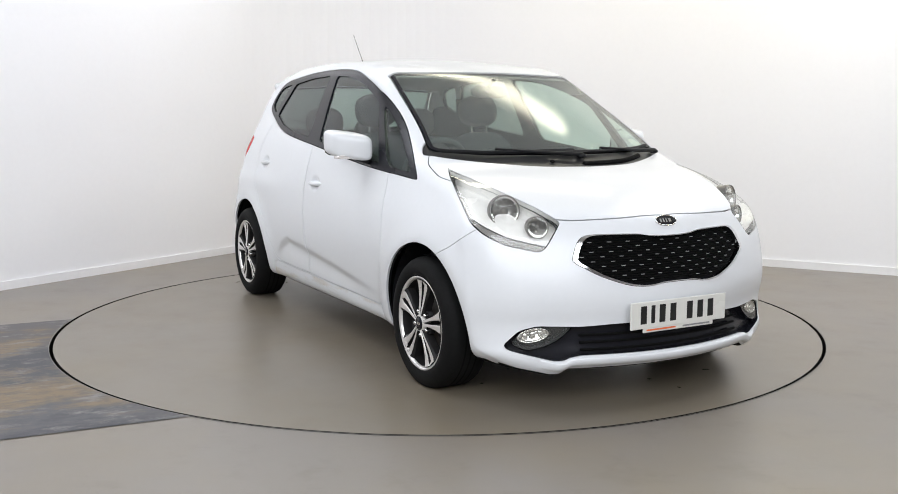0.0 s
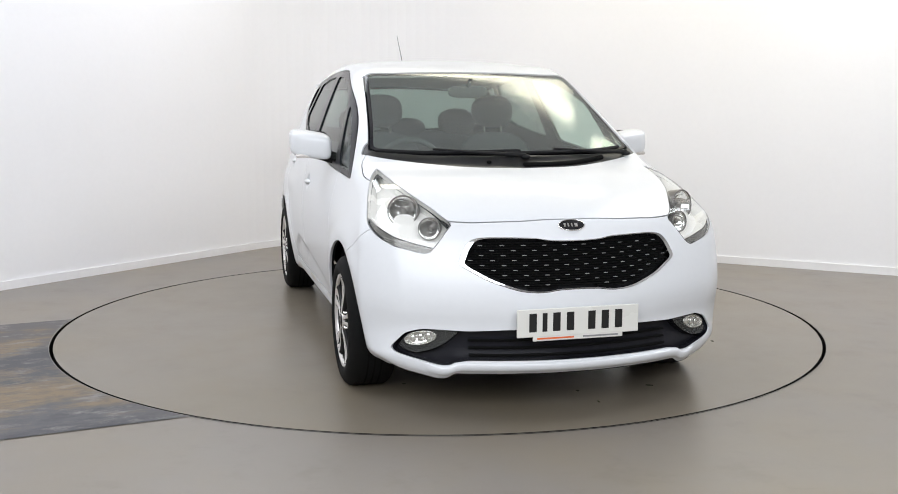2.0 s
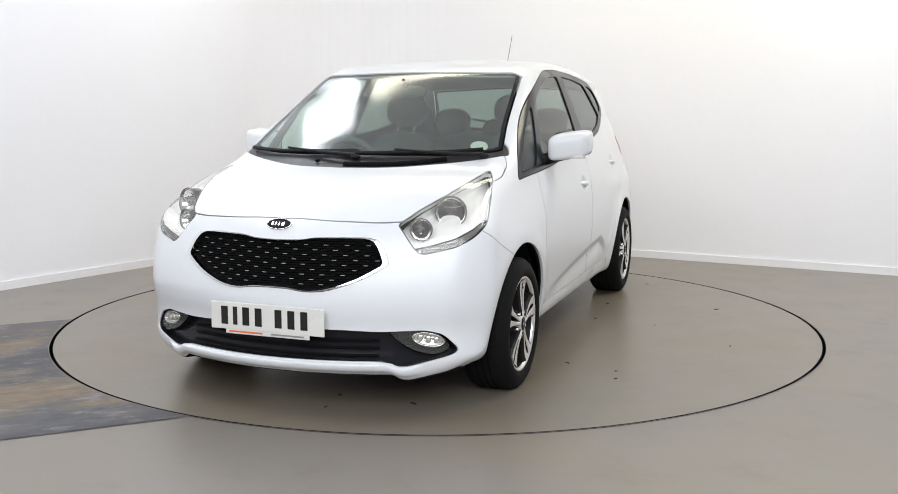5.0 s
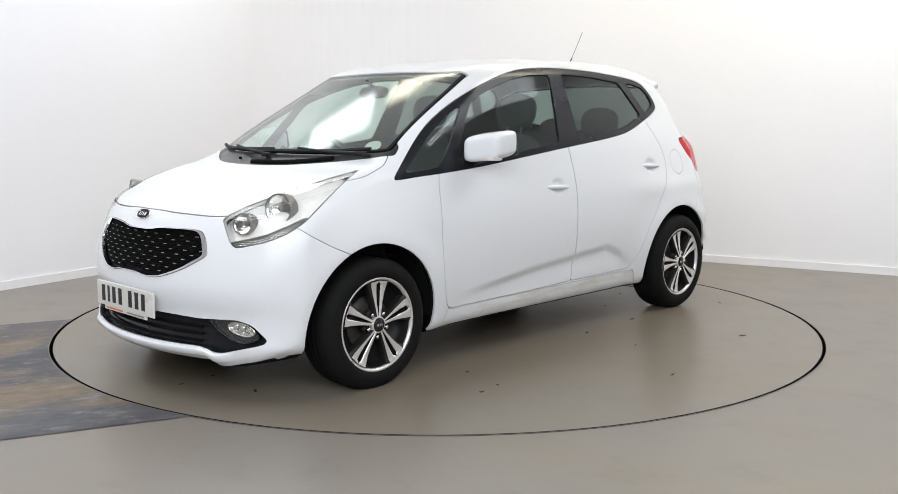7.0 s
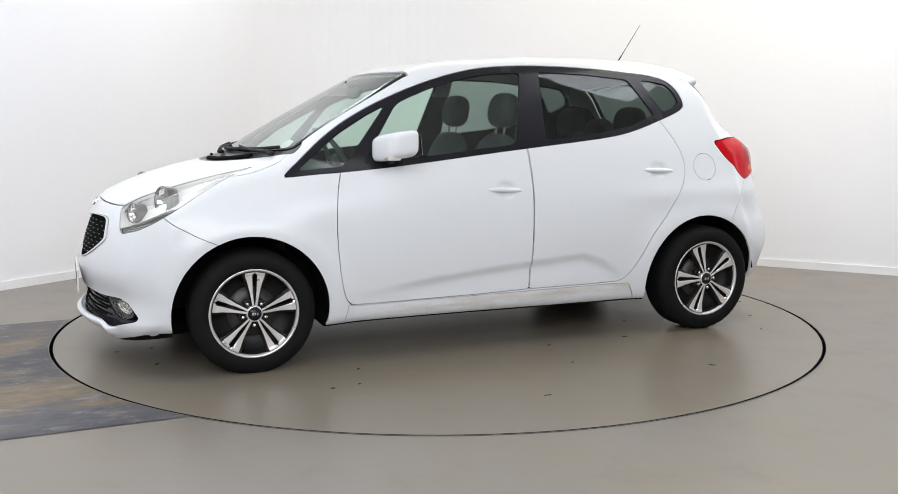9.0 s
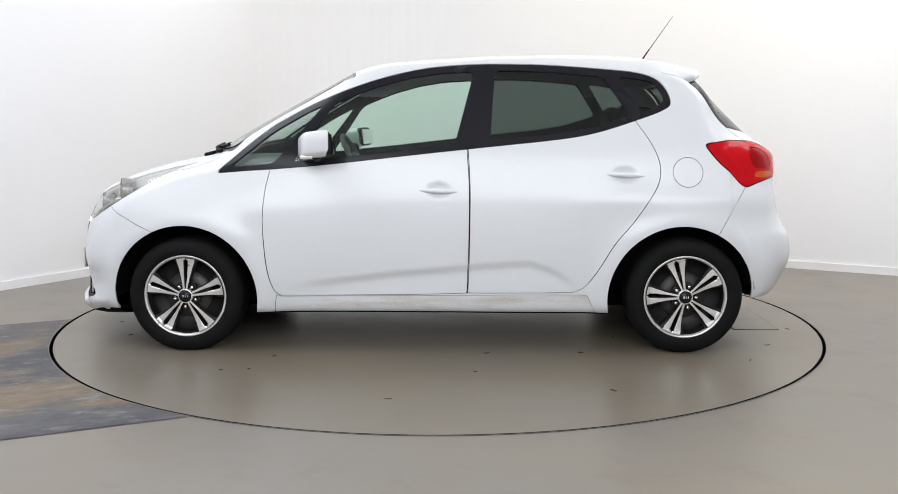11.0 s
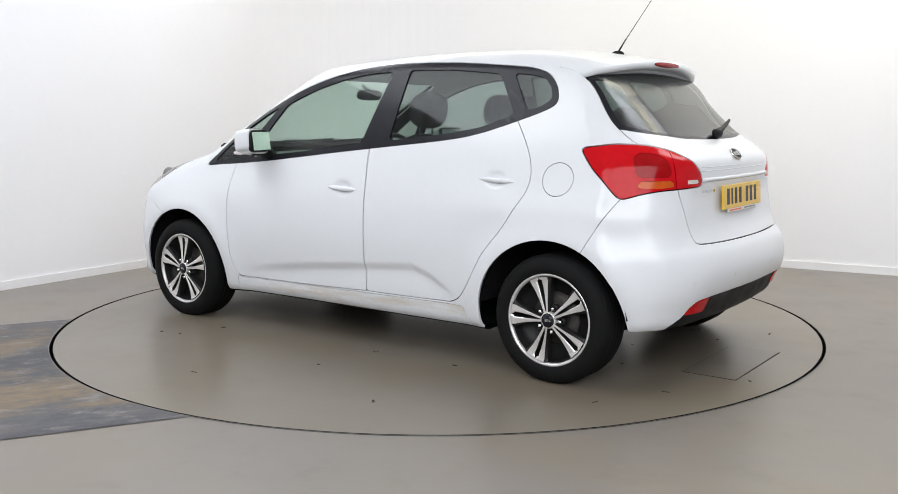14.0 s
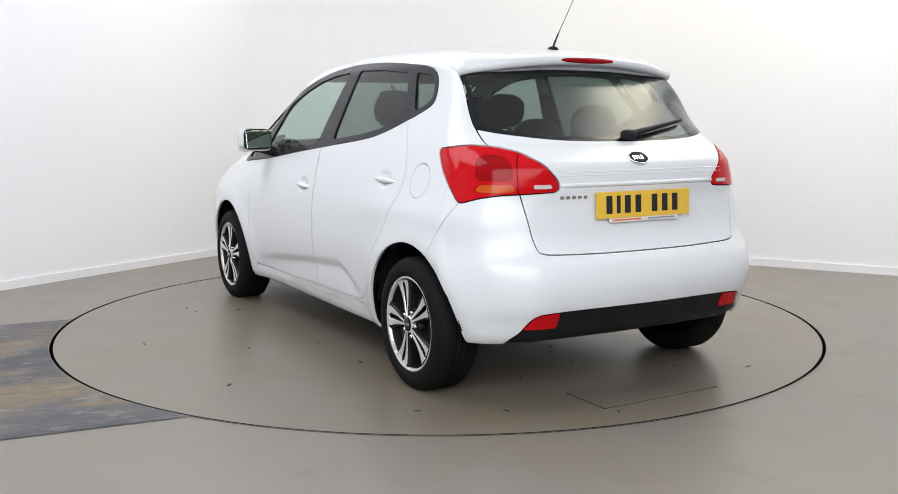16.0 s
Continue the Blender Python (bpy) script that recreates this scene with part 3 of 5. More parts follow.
def panel(name, mesh, material, parent=None, label="", sink=0.0, rim=0.012, rim_material=None):
    """Links a cut region as a mesh with its edges turned inwards."""
    V, T = mesh
    N = normals_at(V)
    V = V - N * sink
    e = np.concatenate([T[:, [0, 1]], T[:, [1, 2]], T[:, [2, 0]]])
    key = np.sort(e, axis=1)
    _, idx, cnt = np.unique(key, axis=0, return_index=True, return_counts=True)
    be = e[idx[cnt == 1]]
    nv = len(V)
    allv, alln, faces = V, N, [T]
    if rim and len(be):
        ring, inv = np.unique(be, return_inverse=True)
        inv = inv.reshape(-1, 2)
        k = len(ring)
        allv = np.concatenate([V, V[ring], V[ring] - N[ring] * rim])
        alln = np.concatenate([N, np.zeros((2 * k, 3))])
        top, low = nv + inv, nv + k + inv
        faces.append(np.stack([top[:, 1], top[:, 0], low[:, 0]], 1))
        faces.append(np.stack([top[:, 1], low[:, 0], low[:, 1]], 1))
    F = np.concatenate(faces)
    me = bpy.data.meshes.new(name)
    me.from_pydata(allv.tolist(), [], F.tolist())
    me.materials.append(material)
    if rim_material:
        me.materials.append(rim_material)
        ids = np.zeros(len(F), np.int32)
        ids[len(T):] = 1
        me.polygons.foreach_set("material_index", ids)
    me.shade_smooth()
    me.normals_split_custom_set_from_vertices(alln.tolist())
    ob = new(name, me)
    ob.parent = parent or car
    if label:
        tagged(ob, label)
    return ob


# outlines of the panels
DLO = spline([(1.125, 0.938), (0.98, 0.949), (0.83, 0.959), (0.545, 0.984), (0.10, 1.034), (-0.206, 1.067), (-0.64, 1.113), (-0.84, 1.148), (-1.05, 1.212), (-1.195, 1.266), (-1.235, 1.305),
              (-1.212, 1.376), (-1.155, 1.432), (-1.06, 1.462), (-0.92, 1.478), (-0.60, 1.502), (-0.27, 1.508), (-0.02, 1.494), (0.148, 1.466), (0.32, 1.420), (0.487, 1.362), (0.651, 1.291), (0.813, 1.204), (0.942, 1.114), (1.07, 1.004), (1.128, 0.952)], True, 6)
QUARTER = chamfer([(1.072, 0.966), (0.845, 0.984), (0.80, 1.03), (0.585, 1.292), (0.70, 1.236), (0.85, 1.148), (0.98, 1.045)], 0.03)
FGLASS = chamfer([(0.745, 0.994), (0.30, 1.040), (-0.105, 1.086), (-0.205, 1.468), (-0.02, 1.458), (0.148, 1.430), (0.32, 1.382), (0.46, 1.328), (0.53, 1.296)], 0.03)
RGLASS = chamfer([(-0.29, 1.106), (-0.64, 1.143), (-0.84, 1.178), (-1.02, 1.240), (-0.885, 1.440), (-0.60, 1.466), (-0.315, 1.474)], 0.025)
QGLASS = chamfer([(-1.085, 1.254), (-1.16, 1.282), (-1.205, 1.315), (-1.185, 1.37), (-1.14, 1.415), (-1.05, 1.432), (-0.965, 1.440)], 0.02)
FDOOR = spline([(0.845, 1.0), (0.857, 0.955), (0.880, 0.85), (0.893, 0.70), (0.886, 0.54), (0.872, 0.42), (0.850, 0.34), (0.822, 0.302), (0.77, 0.294), (0.45, 0.296), (0.1, 0.302), (-0.15, 0.310), (-0.1705, 0.316), (-0.174, 0.40), (-0.180, 0.57), (-0.182, 0.85), (-0.170, 1.05), (-0.170, 1.12), (-0.15, 1.14), (0.3, 1.08)], True, 6)
RDOOR = spline([(-0.1765, 1.12), (-0.1765, 1.05), (-0.186, 0.85), (-0.184, 0.57), (-0.180, 0.40), (-0.1765, 0.318), (-0.19, 0.311), (-0.40, 0.312), (-0.68, 0.315), (-0.735, 0.320), (-0.79, 0.352), (-0.85, 0.432), (-0.935, 0.575), (-1.03, 0.690), (-1.10, 0.79), (-1.155, 0.88), (-1.170, 0.955), (-1.155, 1.03), (-1.115, 1.11), (-1.045, 1.21), (-1.0, 1.26), (-0.60, 1.18)], True, 6)
SCREEN_EDGE = spline([(1.265, 0.0), (1.25, 0.2), (1.20, 0.42), (1.12, 0.60), (1.072, 0.672), (1.03, 0.674), (0.90, 0.650), (0.70, 0.622), (0.47, 0.592), (0.435, 0.575), (0.47, 0.40), (0.492, 0.2), (0.50, 0.0)], False, 8)
COWL_EDGE = spline([(1.425, 0.0), (1.405, 0.17), (1.36, 0.31), (1.26, 0.485), (1.15, 0.645), (1.085, 0.712), (1.04, 0.705), (1.02, 0.685)], False, 8)
HOOD_EDGE = spline([(1.950, 0.0), (1.937, 0.2), (1.905, 0.36), (1.868, 0.47), (1.83, 0.535), (1.74, 0.605), (1.60, 0.672), (1.45, 0.722), (1.32, 0.745), (1.22, 0.740), (1.12, 0.715), (1.0, 0.60)], False, 8)


def mirrored(half):
    """Closed outline from one side's half, first column unchanged, second mirrored."""
    other = half[::-1] * np.array([1, -1])
    return np.concatenate([half, other])


SCREEN_OUT, COWL_OUT, HOOD_OUT = mirrored(SCREEN_EDGE), np.concatenate([mirrored(COWL_EDGE)]), mirrored(HOOD_EDGE)
HEADLAMP = chamfer([(0.36, 1.03), (0.58, 0.99), (0.77, 0.93), (0.90, 0.868), (0.985, 0.815), (0.956, 0.745), (0.93, 0.69), (0.905, 0.674), (0.77, 0.702), (0.68, 0.740), (0.61, 0.785), (0.54, 0.862), (0.47, 0.935)], 0.025)
TAILLAMP = chamfer([(0.455, 1.092), (0.60, 1.110), (0.72, 1.106), (0.83, 1.085), (0.94, 1.035), (1.0, 0.965), (1.005, 0.918), (0.88, 0.912), (0.77, 0.906), (0.68, 0.892), (0.585, 0.864), (0.545, 0.92), (0.49, 1.0)], 0.03)
GRILLE_HALF = spline([(0.0, 0.722), (0.07, 0.723), (0.12, 0.727), (0.17, 0.734), (0.30, 0.737), (0.385, 0.733), (0.425, 0.708), (0.455, 0.650), (0.452, 0.632), (0.41, 0.606), (0.35, 0.574), (0.25, 0.539), (0.18, 0.529), (0.13, 0.530), (0.08, 0.537), (0.0, 0.539)], False, 6)
GRILLE = np.concatenate([GRILLE_HALF, GRILLE_HALF[::-1] * np.array([-1, 1])])
INTAKE_HALF = chamfer([(-0.3, 0.372), (0.30, 0.368), (0.45, 0.362), (0.62, 0.368), (0.685, 0.350), (0.742, 0.284), (0.725, 0.268), (0.56, 0.222), (0.515, 0.224), (0.46, 0.245), (-0.3, 0.245)], 0.02)
FOG = chamfer([(0.475, 0.366), (0.62, 0.366), (0.68, 0.348), (0.722, 0.292), (0.66, 0.268), (0.585, 0.285), (0.53, 0.315)], 0.025)
FRONT_BUMPER = np.array([(1.35, 0.05), (1.35, 0.52), (1.455, 0.625), (1.56, 0.672), (1.66, 0.728), (1.75, 0.80), (1.80, 0.86), (2.4, 0.86), (2.4, 0.05)])
REAR_BUMPER = np.array([(-1.40, 0.05), (-1.40, 0.55), (-1.475, 0.64), (-1.55, 0.77), (-1.615, 0.868), (-1.66, 0.925), (-2.4, 0.925), (-2.4, 0.05)])
TAILGATE_HALF = spline([(0.0, 0.655), (0.25, 0.656), (0.46, 0.661), (0.535, 0.668), (0.560, 0.69), (0.580, 0.79), (0.602, 0.90), (0.632, 1.02), (0.650, 1.10), (0.650, 1.17), (0.646, 1.22), (0.632, 1.33), (0.615, 1.41), (0.606, 1.46), (0.595, 1.53), (0.55, 1.62), (0.0, 1.64)], False, 6)
TAILGATE = np.concatenate([TAILGATE_HALF, TAILGATE_HALF[::-1] * np.array([-1, 1])])
REARGLASS_HALF = spline([(0.0, 1.122), (0.3, 1.128), (0.52, 1.148), (0.640, 1.172), (0.670, 1.196), (0.662, 1.33), (0.650, 1.405), (0.620, 1.424), (0.40, 1.436), (0.2, 1.447), (0.0, 1.450)], False, 6)
REARGLASS_OUT = np.concatenate([REARGLASS_HALF, REARGLASS_HALF[::-1] * np.array([-1, 1])])
VALANCE_HALF = spline([(0.0, 0.428), (0.30, 0.428), (0.50, 0.424), (0.585, 0.410), (0.628, 0.345), (0.665, 0.29), (0.66, 0.20), (0.62, 0.12), (0.0, 0.10)], False, 6)
VALANCE = np.concatenate([VALANCE_HALF, VALANCE_HALF[::-1] * np.array([-1, 1])])


def side_field(poly, low=0.35):
    return lambda V: near_distance(V[:, 0], V[:, 2], poly, np.abs(V[:, 1]) > low)


def end_field(poly, front=True, limit=1.15, both=False):
    def f(V):
        ok = V[:, 0] > limit if front else V[:, 0] < -limit
        return near_distance(np.abs(V[:, 1]) if both else V[:, 1], V[:, 2], poly, ok)
    return f


def top_field(poly, zmin):
    return lambda V: near_distance(V[:, 0], V[:, 1], poly, V[:, 2] > zmin)


def corner_field(poly, front=True):
    def f(V):
        s = 1 if front else -1
        u = (s * V[:, 0] - np.abs(V[:, 1])) * 0.7071
        return near_distance(u, V[:, 2], poly, (s * V[:, 0] > 1.2) & (np.abs(V[:, 1]) > 0.3))
    return f


def arch_field(V):
    x, y, z = V.T
    f = np.hypot(x - 1.312, z - 0.288) - 0.378
    r = np.hypot((x + 1.288) * 1.0, z - 0.288) - 0.382
    return np.maximum(np.minimum(f, r), 0.52 - np.abs(y))


def scaled(poly, k, cx=None, cz=None):
    c = poly.mean(0) if cx is None else np.array([cx, cz])
    return c + (poly - c) * k


shell = skin_mesh(300, 132, 112)
_, shell = carve(shell, arch_field, 0.0)
dlo, shell = carve(shell, side_field(DLO), 0.004)


def headlamp_field(V):
    """Outline of the headlamps, bounded towards the bonnet by its edge in plan."""
    edge = np.interp(V[:, 0], [1.20, 1.35, 1.50, 1.62, 1.72, 1.82, 1.87, 1.95], [0.680, 0.668, 0.644, 0.611, 0.571, 0.527, 0.490, 0.425])
    return np.maximum(corner_field(HEADLAMP)(V), edge - np.abs(V[:, 1]))


lamps_front, shell = carve(shell, headlamp_field, 0.004)
lamps_rear, shell = carve(shell, corner_field(TAILLAMP, False), 0.006)
screen, shell = carve(shell, top_field(SCREEN_OUT, 0.98), 0.010)
cowl, shell = carve(shell, top_field(COWL_OUT, 0.93), 0.004)
hood, shell = carve(shell, top_field(HOOD_OUT, 0.74), 0.004)
bumper_f, shell = carve(shell, side_field(FRONT_BUMPER, -1), 0.003)
tailgate, shell = carve(shell, lambda V: np.maximum(end_field(TAILGATE, False)(V), V[:, 0] + 1.20), 0.005)
rear_window, tailgate = carve(tailgate, end_field(REARGLASS_OUT, False, 1.3), 0.003)
bumper_r, shell = carve(shell, side_field(REAR_BUMPER, -1), 0.003)
doors_f, shell = carve(shell, side_field(FDOOR), 0.004)
doors_r, shell = carve(shell, side_field(RDOOR), 0.004)
valance, bumper_r = carve(bumper_r, end_field(VALANCE, False, 1.5), 0.002)
grille_zone, bumper_f = carve(bumper_f, end_field(scaled(GRILLE, 1.045), True, 1.5), 0.002)
intake, bumper_f = carve(bumper_f, end_field(INTAKE_HALF, True, 1.4, True), 0.003)
flap_poly = np.array([(-1.312 + 0.078 * math.cos(a), 0.946 + 0.076 * math.sin(a)) for a in np.linspace(0, 2 * math.pi, 48, endpoint=False)])
flap, shell = carve(shell, lambda V: near_distance(V[:, 0], V[:, 2], flap_poly, V[:, 1] > 0.4), 0.003)


def belly_field(V):
    return np.maximum(normals_at(V)[:, 2] + 0.80, V[:, 2] - 0.40)


belly, shell = carve(shell, belly_field, 0.0)
lip_under, bumper_f = carve(bumper_f, belly_field, 0.0)
_, bumper_r2 = carve(bumper_r, belly_field, 0.0)

SILL = chamfer([(0.865, 0.10), (0.832, 0.30), (0.80, 0.287), (-0.60, 0.303), (-0.80, 0.303), (-0.90, 0.10)], 0.01)
sills, shell = carve(shell, side_field(SILL, 0.5), 0.003)
for m in halves(sills):
    panel("sill", m, SILLPAINT, label="white sill panel with tan road dirt")
panel("body_shell", shell, PAINT)
panel("bonnet", hood, PAINT, label="smooth white bonnet")
front_bumper = panel("front_bumper", bumper_f, PAINT)
rear_bumper = panel("rear_bumper", bumper_r2, PAINT)
panel("underbody", belly, LINER, rim=0)
panel("bumper_underside", lip_under, LINER, rim=0)
panel("fuel_flap", flap, PAINT, label="round white fuel filler flap")
scuttle = panel("scuttle_panel", cowl, SCUTTLE, label="dark satin plastic scuttle panel below the windscreen", sink=0.006)
screen_pane, screen_border = carve(screen, top_field(scaled(SCREEN_OUT, 0.965, 0.90, 0.0), 0.9), 0.0)
windscreen = panel("windscreen", screen_pane, SCREEN, label="clear windscreen with a green tint", sink=0.003, rim=0)
panel("windscreen_border", screen_border, GLOSSBLACK, windscreen, "black border of the windscreen", sink=0.003, rim=0.010)
boot = panel("tailgate", tailgate, PAINT)
rear_pane, rear_border = carve(rear_window, end_field(scaled(REARGLASS_OUT, 0.925, 0.0, 1.300), False, 1.2), 0.0)
panel("rear_window", rear_pane, REARGLASS, boot, "dark tinted rear window", sink=0.004, rim=0)
panel("rear_window_border", rear_border, GLOSSBLACK, boot, "black border of the rear window", sink=0.004, rim=0.004)
panel("rear_valance", valance, BLACK, rear_bumper, "black plastic lower bumper insert", sink=0.010)
doors = {}
for name, mesh in (("front_door", doors_f), ("rear_door", doors_r)):
    for side, m in zip("LR", halves(mesh)):
        doors[name, side] = panel(name, m, PAINT)
for side, m in zip("LR", halves(dlo)):
    q, m = carve(m, side_field(QUARTER), 0.0)
    fg, m = carve(m, side_field(FGLASS), 0.0)
    rg, m = carve(m, side_field(RGLASS), 0.0)
    qg, m = carve(m, side_field(QGLASS), 0.0)
    frame_part = panel("window_surround", m, GLOSSBLACK, label="gloss black window frame")
    panel("quarter_light", q, CLEAR, frame_part, sink=0.007, rim=0)
    panel("front_side_window", fg, CLEAR, doors["front_door", side], "clear green side glass", sink=0.007, rim=0)
    panel("rear_side_window", rg, PRIVACY, doors["rear_door", side], "dark tinted side glass", sink=0.007, rim=0)
    panel("rear_quarter_light", qg, PRIVACY, frame_part, "dark tinted glass", sink=0.007, rim=0)

# dark lining behind the panels, open at the windows, arches, lamps and grille
lining = skin_mesh(170, 76, 64, -0.022)
_, lining = carve(lining, arch_field, 0.0)
_, lining = carve(lining, side_field(scaled(QUARTER, 1.03)), 0.0)
_, lining = carve(lining, side_field(scaled(FGLASS, 1.02)), 0.0)
_, lining = carve(lining, side_field(scaled(RGLASS, 1.02)), 0.0)
_, lining = carve(lining, side_field(scaled(QGLASS, 1.02)), 0.0)
_, lining = carve(lining, top_field(scaled(SCREEN_OUT, 0.985), 0.95), 0.0)
_, lining = carve(lining, end_field(scaled(REARGLASS_OUT, 0.985), False, 1.2), 0.0)
_, lining = carve(lining, headlamp_field, 0.0)
_, lining = carve(lining, end_field(GRILLE, True, 1.5), 0.0)
_, lining = carve(lining, end_field(INTAKE_HALF, True, 1.4, True), 0.0)
headlining, lining = carve(lining, lambda V: 1.36 - V[:, 2], 0.0)
panel("inner_lining", lining, LINER, rim=0)
panel("headlining", headlining, HEADLINER, rim=0, label="grey cloth roof lining")


# ---- car: places on the skin ----
def skin_hit(start, way):
    """Where a ray from inside leaves the skin, and the skin's direction there."""
    p, d = np.array(start, float), np.array(way, float)
    d /= np.linalg.norm(d)
    lo, hi = 0.0, 1.6
    for _ in range(30):
        m = (lo + hi) / 2
        q = (p + d * m)[None]
        if skin(q[:, 0], q[:, 1], q[:, 2])[0] > 0:
            hi = m
        else:
            lo = m
    q = p + d * lo
    return Vector(q), Vector(normals_at(q[None])[0])


def front_at(y, z):
    return skin_hit((1.0, y, z), (1, 0, 0))


def back_at(y, z):
    return skin_hit((-1.0, y, z), (-1, 0, 0))


def side_at(x, z, s=1):
    return skin_hit((x, 0, z), (0, s, 0))


def top_at(x, y):
    return skin_hit((x, y, 0.8), (0, 0, 1))


def stand(p, n, out=0.0):
    """Pose with its z along the skin's direction at p and its x level."""
    n = Vector(n).normalized()
    x = Vector((0, 0, 1)).cross(n).normalized()
    m = Matrix((x, n.cross(x), n)).transposed().to_4x4()
    m.translation = Vector(p) + n * out
    return m


def placed(ob, m):
    ob.matrix_basis = m
    return ob


def oval_bm(rx, ry, h, steps=40, dome=0.0):
    bm = bmesh.new()
    rings = []
    for k, z in ((1.0, 0.0), (1.0, h * 0.7), (0.94, h), (0.5, h + dome * 0.7)):
        rings.append([bm.verts.new((rx * k * math.cos(2 * math.pi * i / steps), ry * k * math.sin(2 * math.pi * i / steps), z)) for i in range(steps)])
    top = bm.verts.new((0, 0, h + dome))
    for a, b in zip(rings, rings[1:]):
        for i in range(steps):
            bm.faces.new((a[i], a[(i + 1) % steps], b[(i + 1) % steps], b[i]))
    for i in range(steps):
        bm.faces.new((rings[-1][i], rings[-1][(i + 1) % steps], top))
    return bm


def oval_ring_bm(rx, ry, wide, h, steps=48):
    bm = bmesh.new()
    rows = []
    for i in range(steps):
        a = 2 * math.pi * i / steps
        c, s = math.cos(a), math.sin(a)
        rows.append([bm.verts.new(((rx + o * wide) * c, (ry + o * wide) * s, z)) for o, z in ((0.8, 0.0), (1, h * 0.6), (0.6, h), (0.3, h), (0, h * 0.6), (0, 0.0))])
    for i in range(steps):
        for j in range(5):
            bm.faces.new((rows[i][j], rows[(i + 1) % steps][j], rows[(i + 1) % steps][j + 1], rows[i][j + 1]))
    bmesh.ops.recalc_face_normals(bm, faces=bm.faces)
    return bm


def badge(p, n, rx, ry, parent):
    """Dark oval badge with a chrome rim and plain silver bars."""
    b = placed(part("badge", oval_bm(rx, ry, 0.006, dome=0.002), BLACK, parent, "black oval badge with a chrome rim", True), stand(p, n, -0.001))
    part("badge_rim", oval_ring_bm(rx, ry, 0.005, 0.010), CHROME, b, smooth=True)
    for i, (x, w) in enumerate(((-0.55, 0.18), (-0.27, 0.12), (0.02, 0.12), (0.36, 0.26))):
        part("badge_bar", box_bm(rx * (x - w / 2) * 1.0, rx * (x + w / 2), -ry * 0.40, ry * 0.40, 0.006, 0.0095, 0.001, 1), CHROME, b)


# ---- car: front end ----
ring_piece_inner, ring_piece = carve(grille_zone, end_field(GRILLE, True, 1.5), 0.0)
grille = panel("grille", ring_piece_inner, BLACK, car, "black mesh grille with silver dashes in a chrome surround", sink=0.040, rim=0)
panel("grille_surround", ring_piece, CHROME, grille, "chrome surround", sink=-0.005, rim=0.045)
bars, dash = bmesh.new(), bmesh.new()
row = 0
z = 0.532
dash_mesh = None
while z < 0.742:
    for i in range(-11, 12):
        y = i * 0.0430 + (0.0215 if row % 2 else 0.0)
        d = distance(np.array([y]), np.array([z]), GRILLE)[0]
        if d < -0.006:
            p, n = front_at(y, z)
            slope = -2 * 0.40 * y
            m = Matrix.Translation(p + Vector((-0.016, 0, 0))) @ Matrix.Rotation(-math.atan(slope), 4, "Z")
            cell = box_bm(-0.018, 0.000, -0.0205, 0.0205, -0.0030, 0.0030, 0.001, 1)
            bmesh.ops.transform(cell, matrix=m, verts=cell.verts)
            me = bpy.data.meshes.new("t")
            cell.to_mesh(me)
            cell.free()
            bars.from_mesh(me)
            bpy.data.meshes.remove(me)
            if d < -0.014 and row % 2 == 0 and i % 2 == (row // 2) % 2:
                if dash_mesh is None:
                    tmp = box_bm(-0.004, 0.004, -0.0095, 0.0095, -0.0013, 0.0013, 0.001, 1)
                    dash_mesh = bpy.data.meshes.new("grille_dash")
                    tmp.to_mesh(dash_mesh)
                    tmp.free()
                    dash_mesh.materials.append(DASHGREY)
                o = new("grille_dash", dash_mesh)
                o.parent = grille
                o.matrix_basis = m @ Matrix.Translation((0.0, 0, 0.0008))
    z += 0.0195 / 2 * 1.0
    row += 1
part("grille_mesh", bars, GAP, grille)

fog_piece, intake = carve(intake, end_field(FOG, True, 1.4, True), 0.002)
lower_intake = panel("lower_intake", intake, GLOSSBLACK, car, "gloss black lower air intake", sink=0.045, rim=-0.04)
for side, m in zip((1, -1), halves(fog_piece)):
    fl = panel("fog_light", m, DARKALLOY, car, "wide clear fog light in a dark bezel", sink=0.045, rim=-0.035)
    panel("fog_lens", m, LENS, fl, sink=0.010, rim=0.03, rim_material=GLOSSBLACK)
    p, n = front_at(0.622 * side, 0.326)
    lampm = stand(p - Vector((0.030, 0, 0)), (1, 0.45 * side, 0.05)) @ pose(0, 0, 0, 0, 0, -10 * side)
    bowl = placed(part("fog_bowl", oval_ring_bm(0.060, 0.022, 0.010, 0.012), SILVER, fl, smooth=True), lampm)
    part("fog_reflector", oval_bm(0.060, 0.022, 0.001, dome=-0.014), CHROME, bowl, smooth=True)
    for k in (-1, 0, 1):
        part("reflector_facet", blob(0.012, 0.017, 0.006, 3, 2, 16, 8, at=(0.033 * k, 0, 0.0)), SILVER, bowl, smooth=True)
for zz in (0.262, 0.292, 0.322):
    pts = [front_at(y, zz)[0] + Vector((-0.030, 0, 0)) for y in np.linspace(-0.44, 0.44, 23)]
    part("intake_slat", tube(pts, 0.006, 6), GAP, lower_intake)


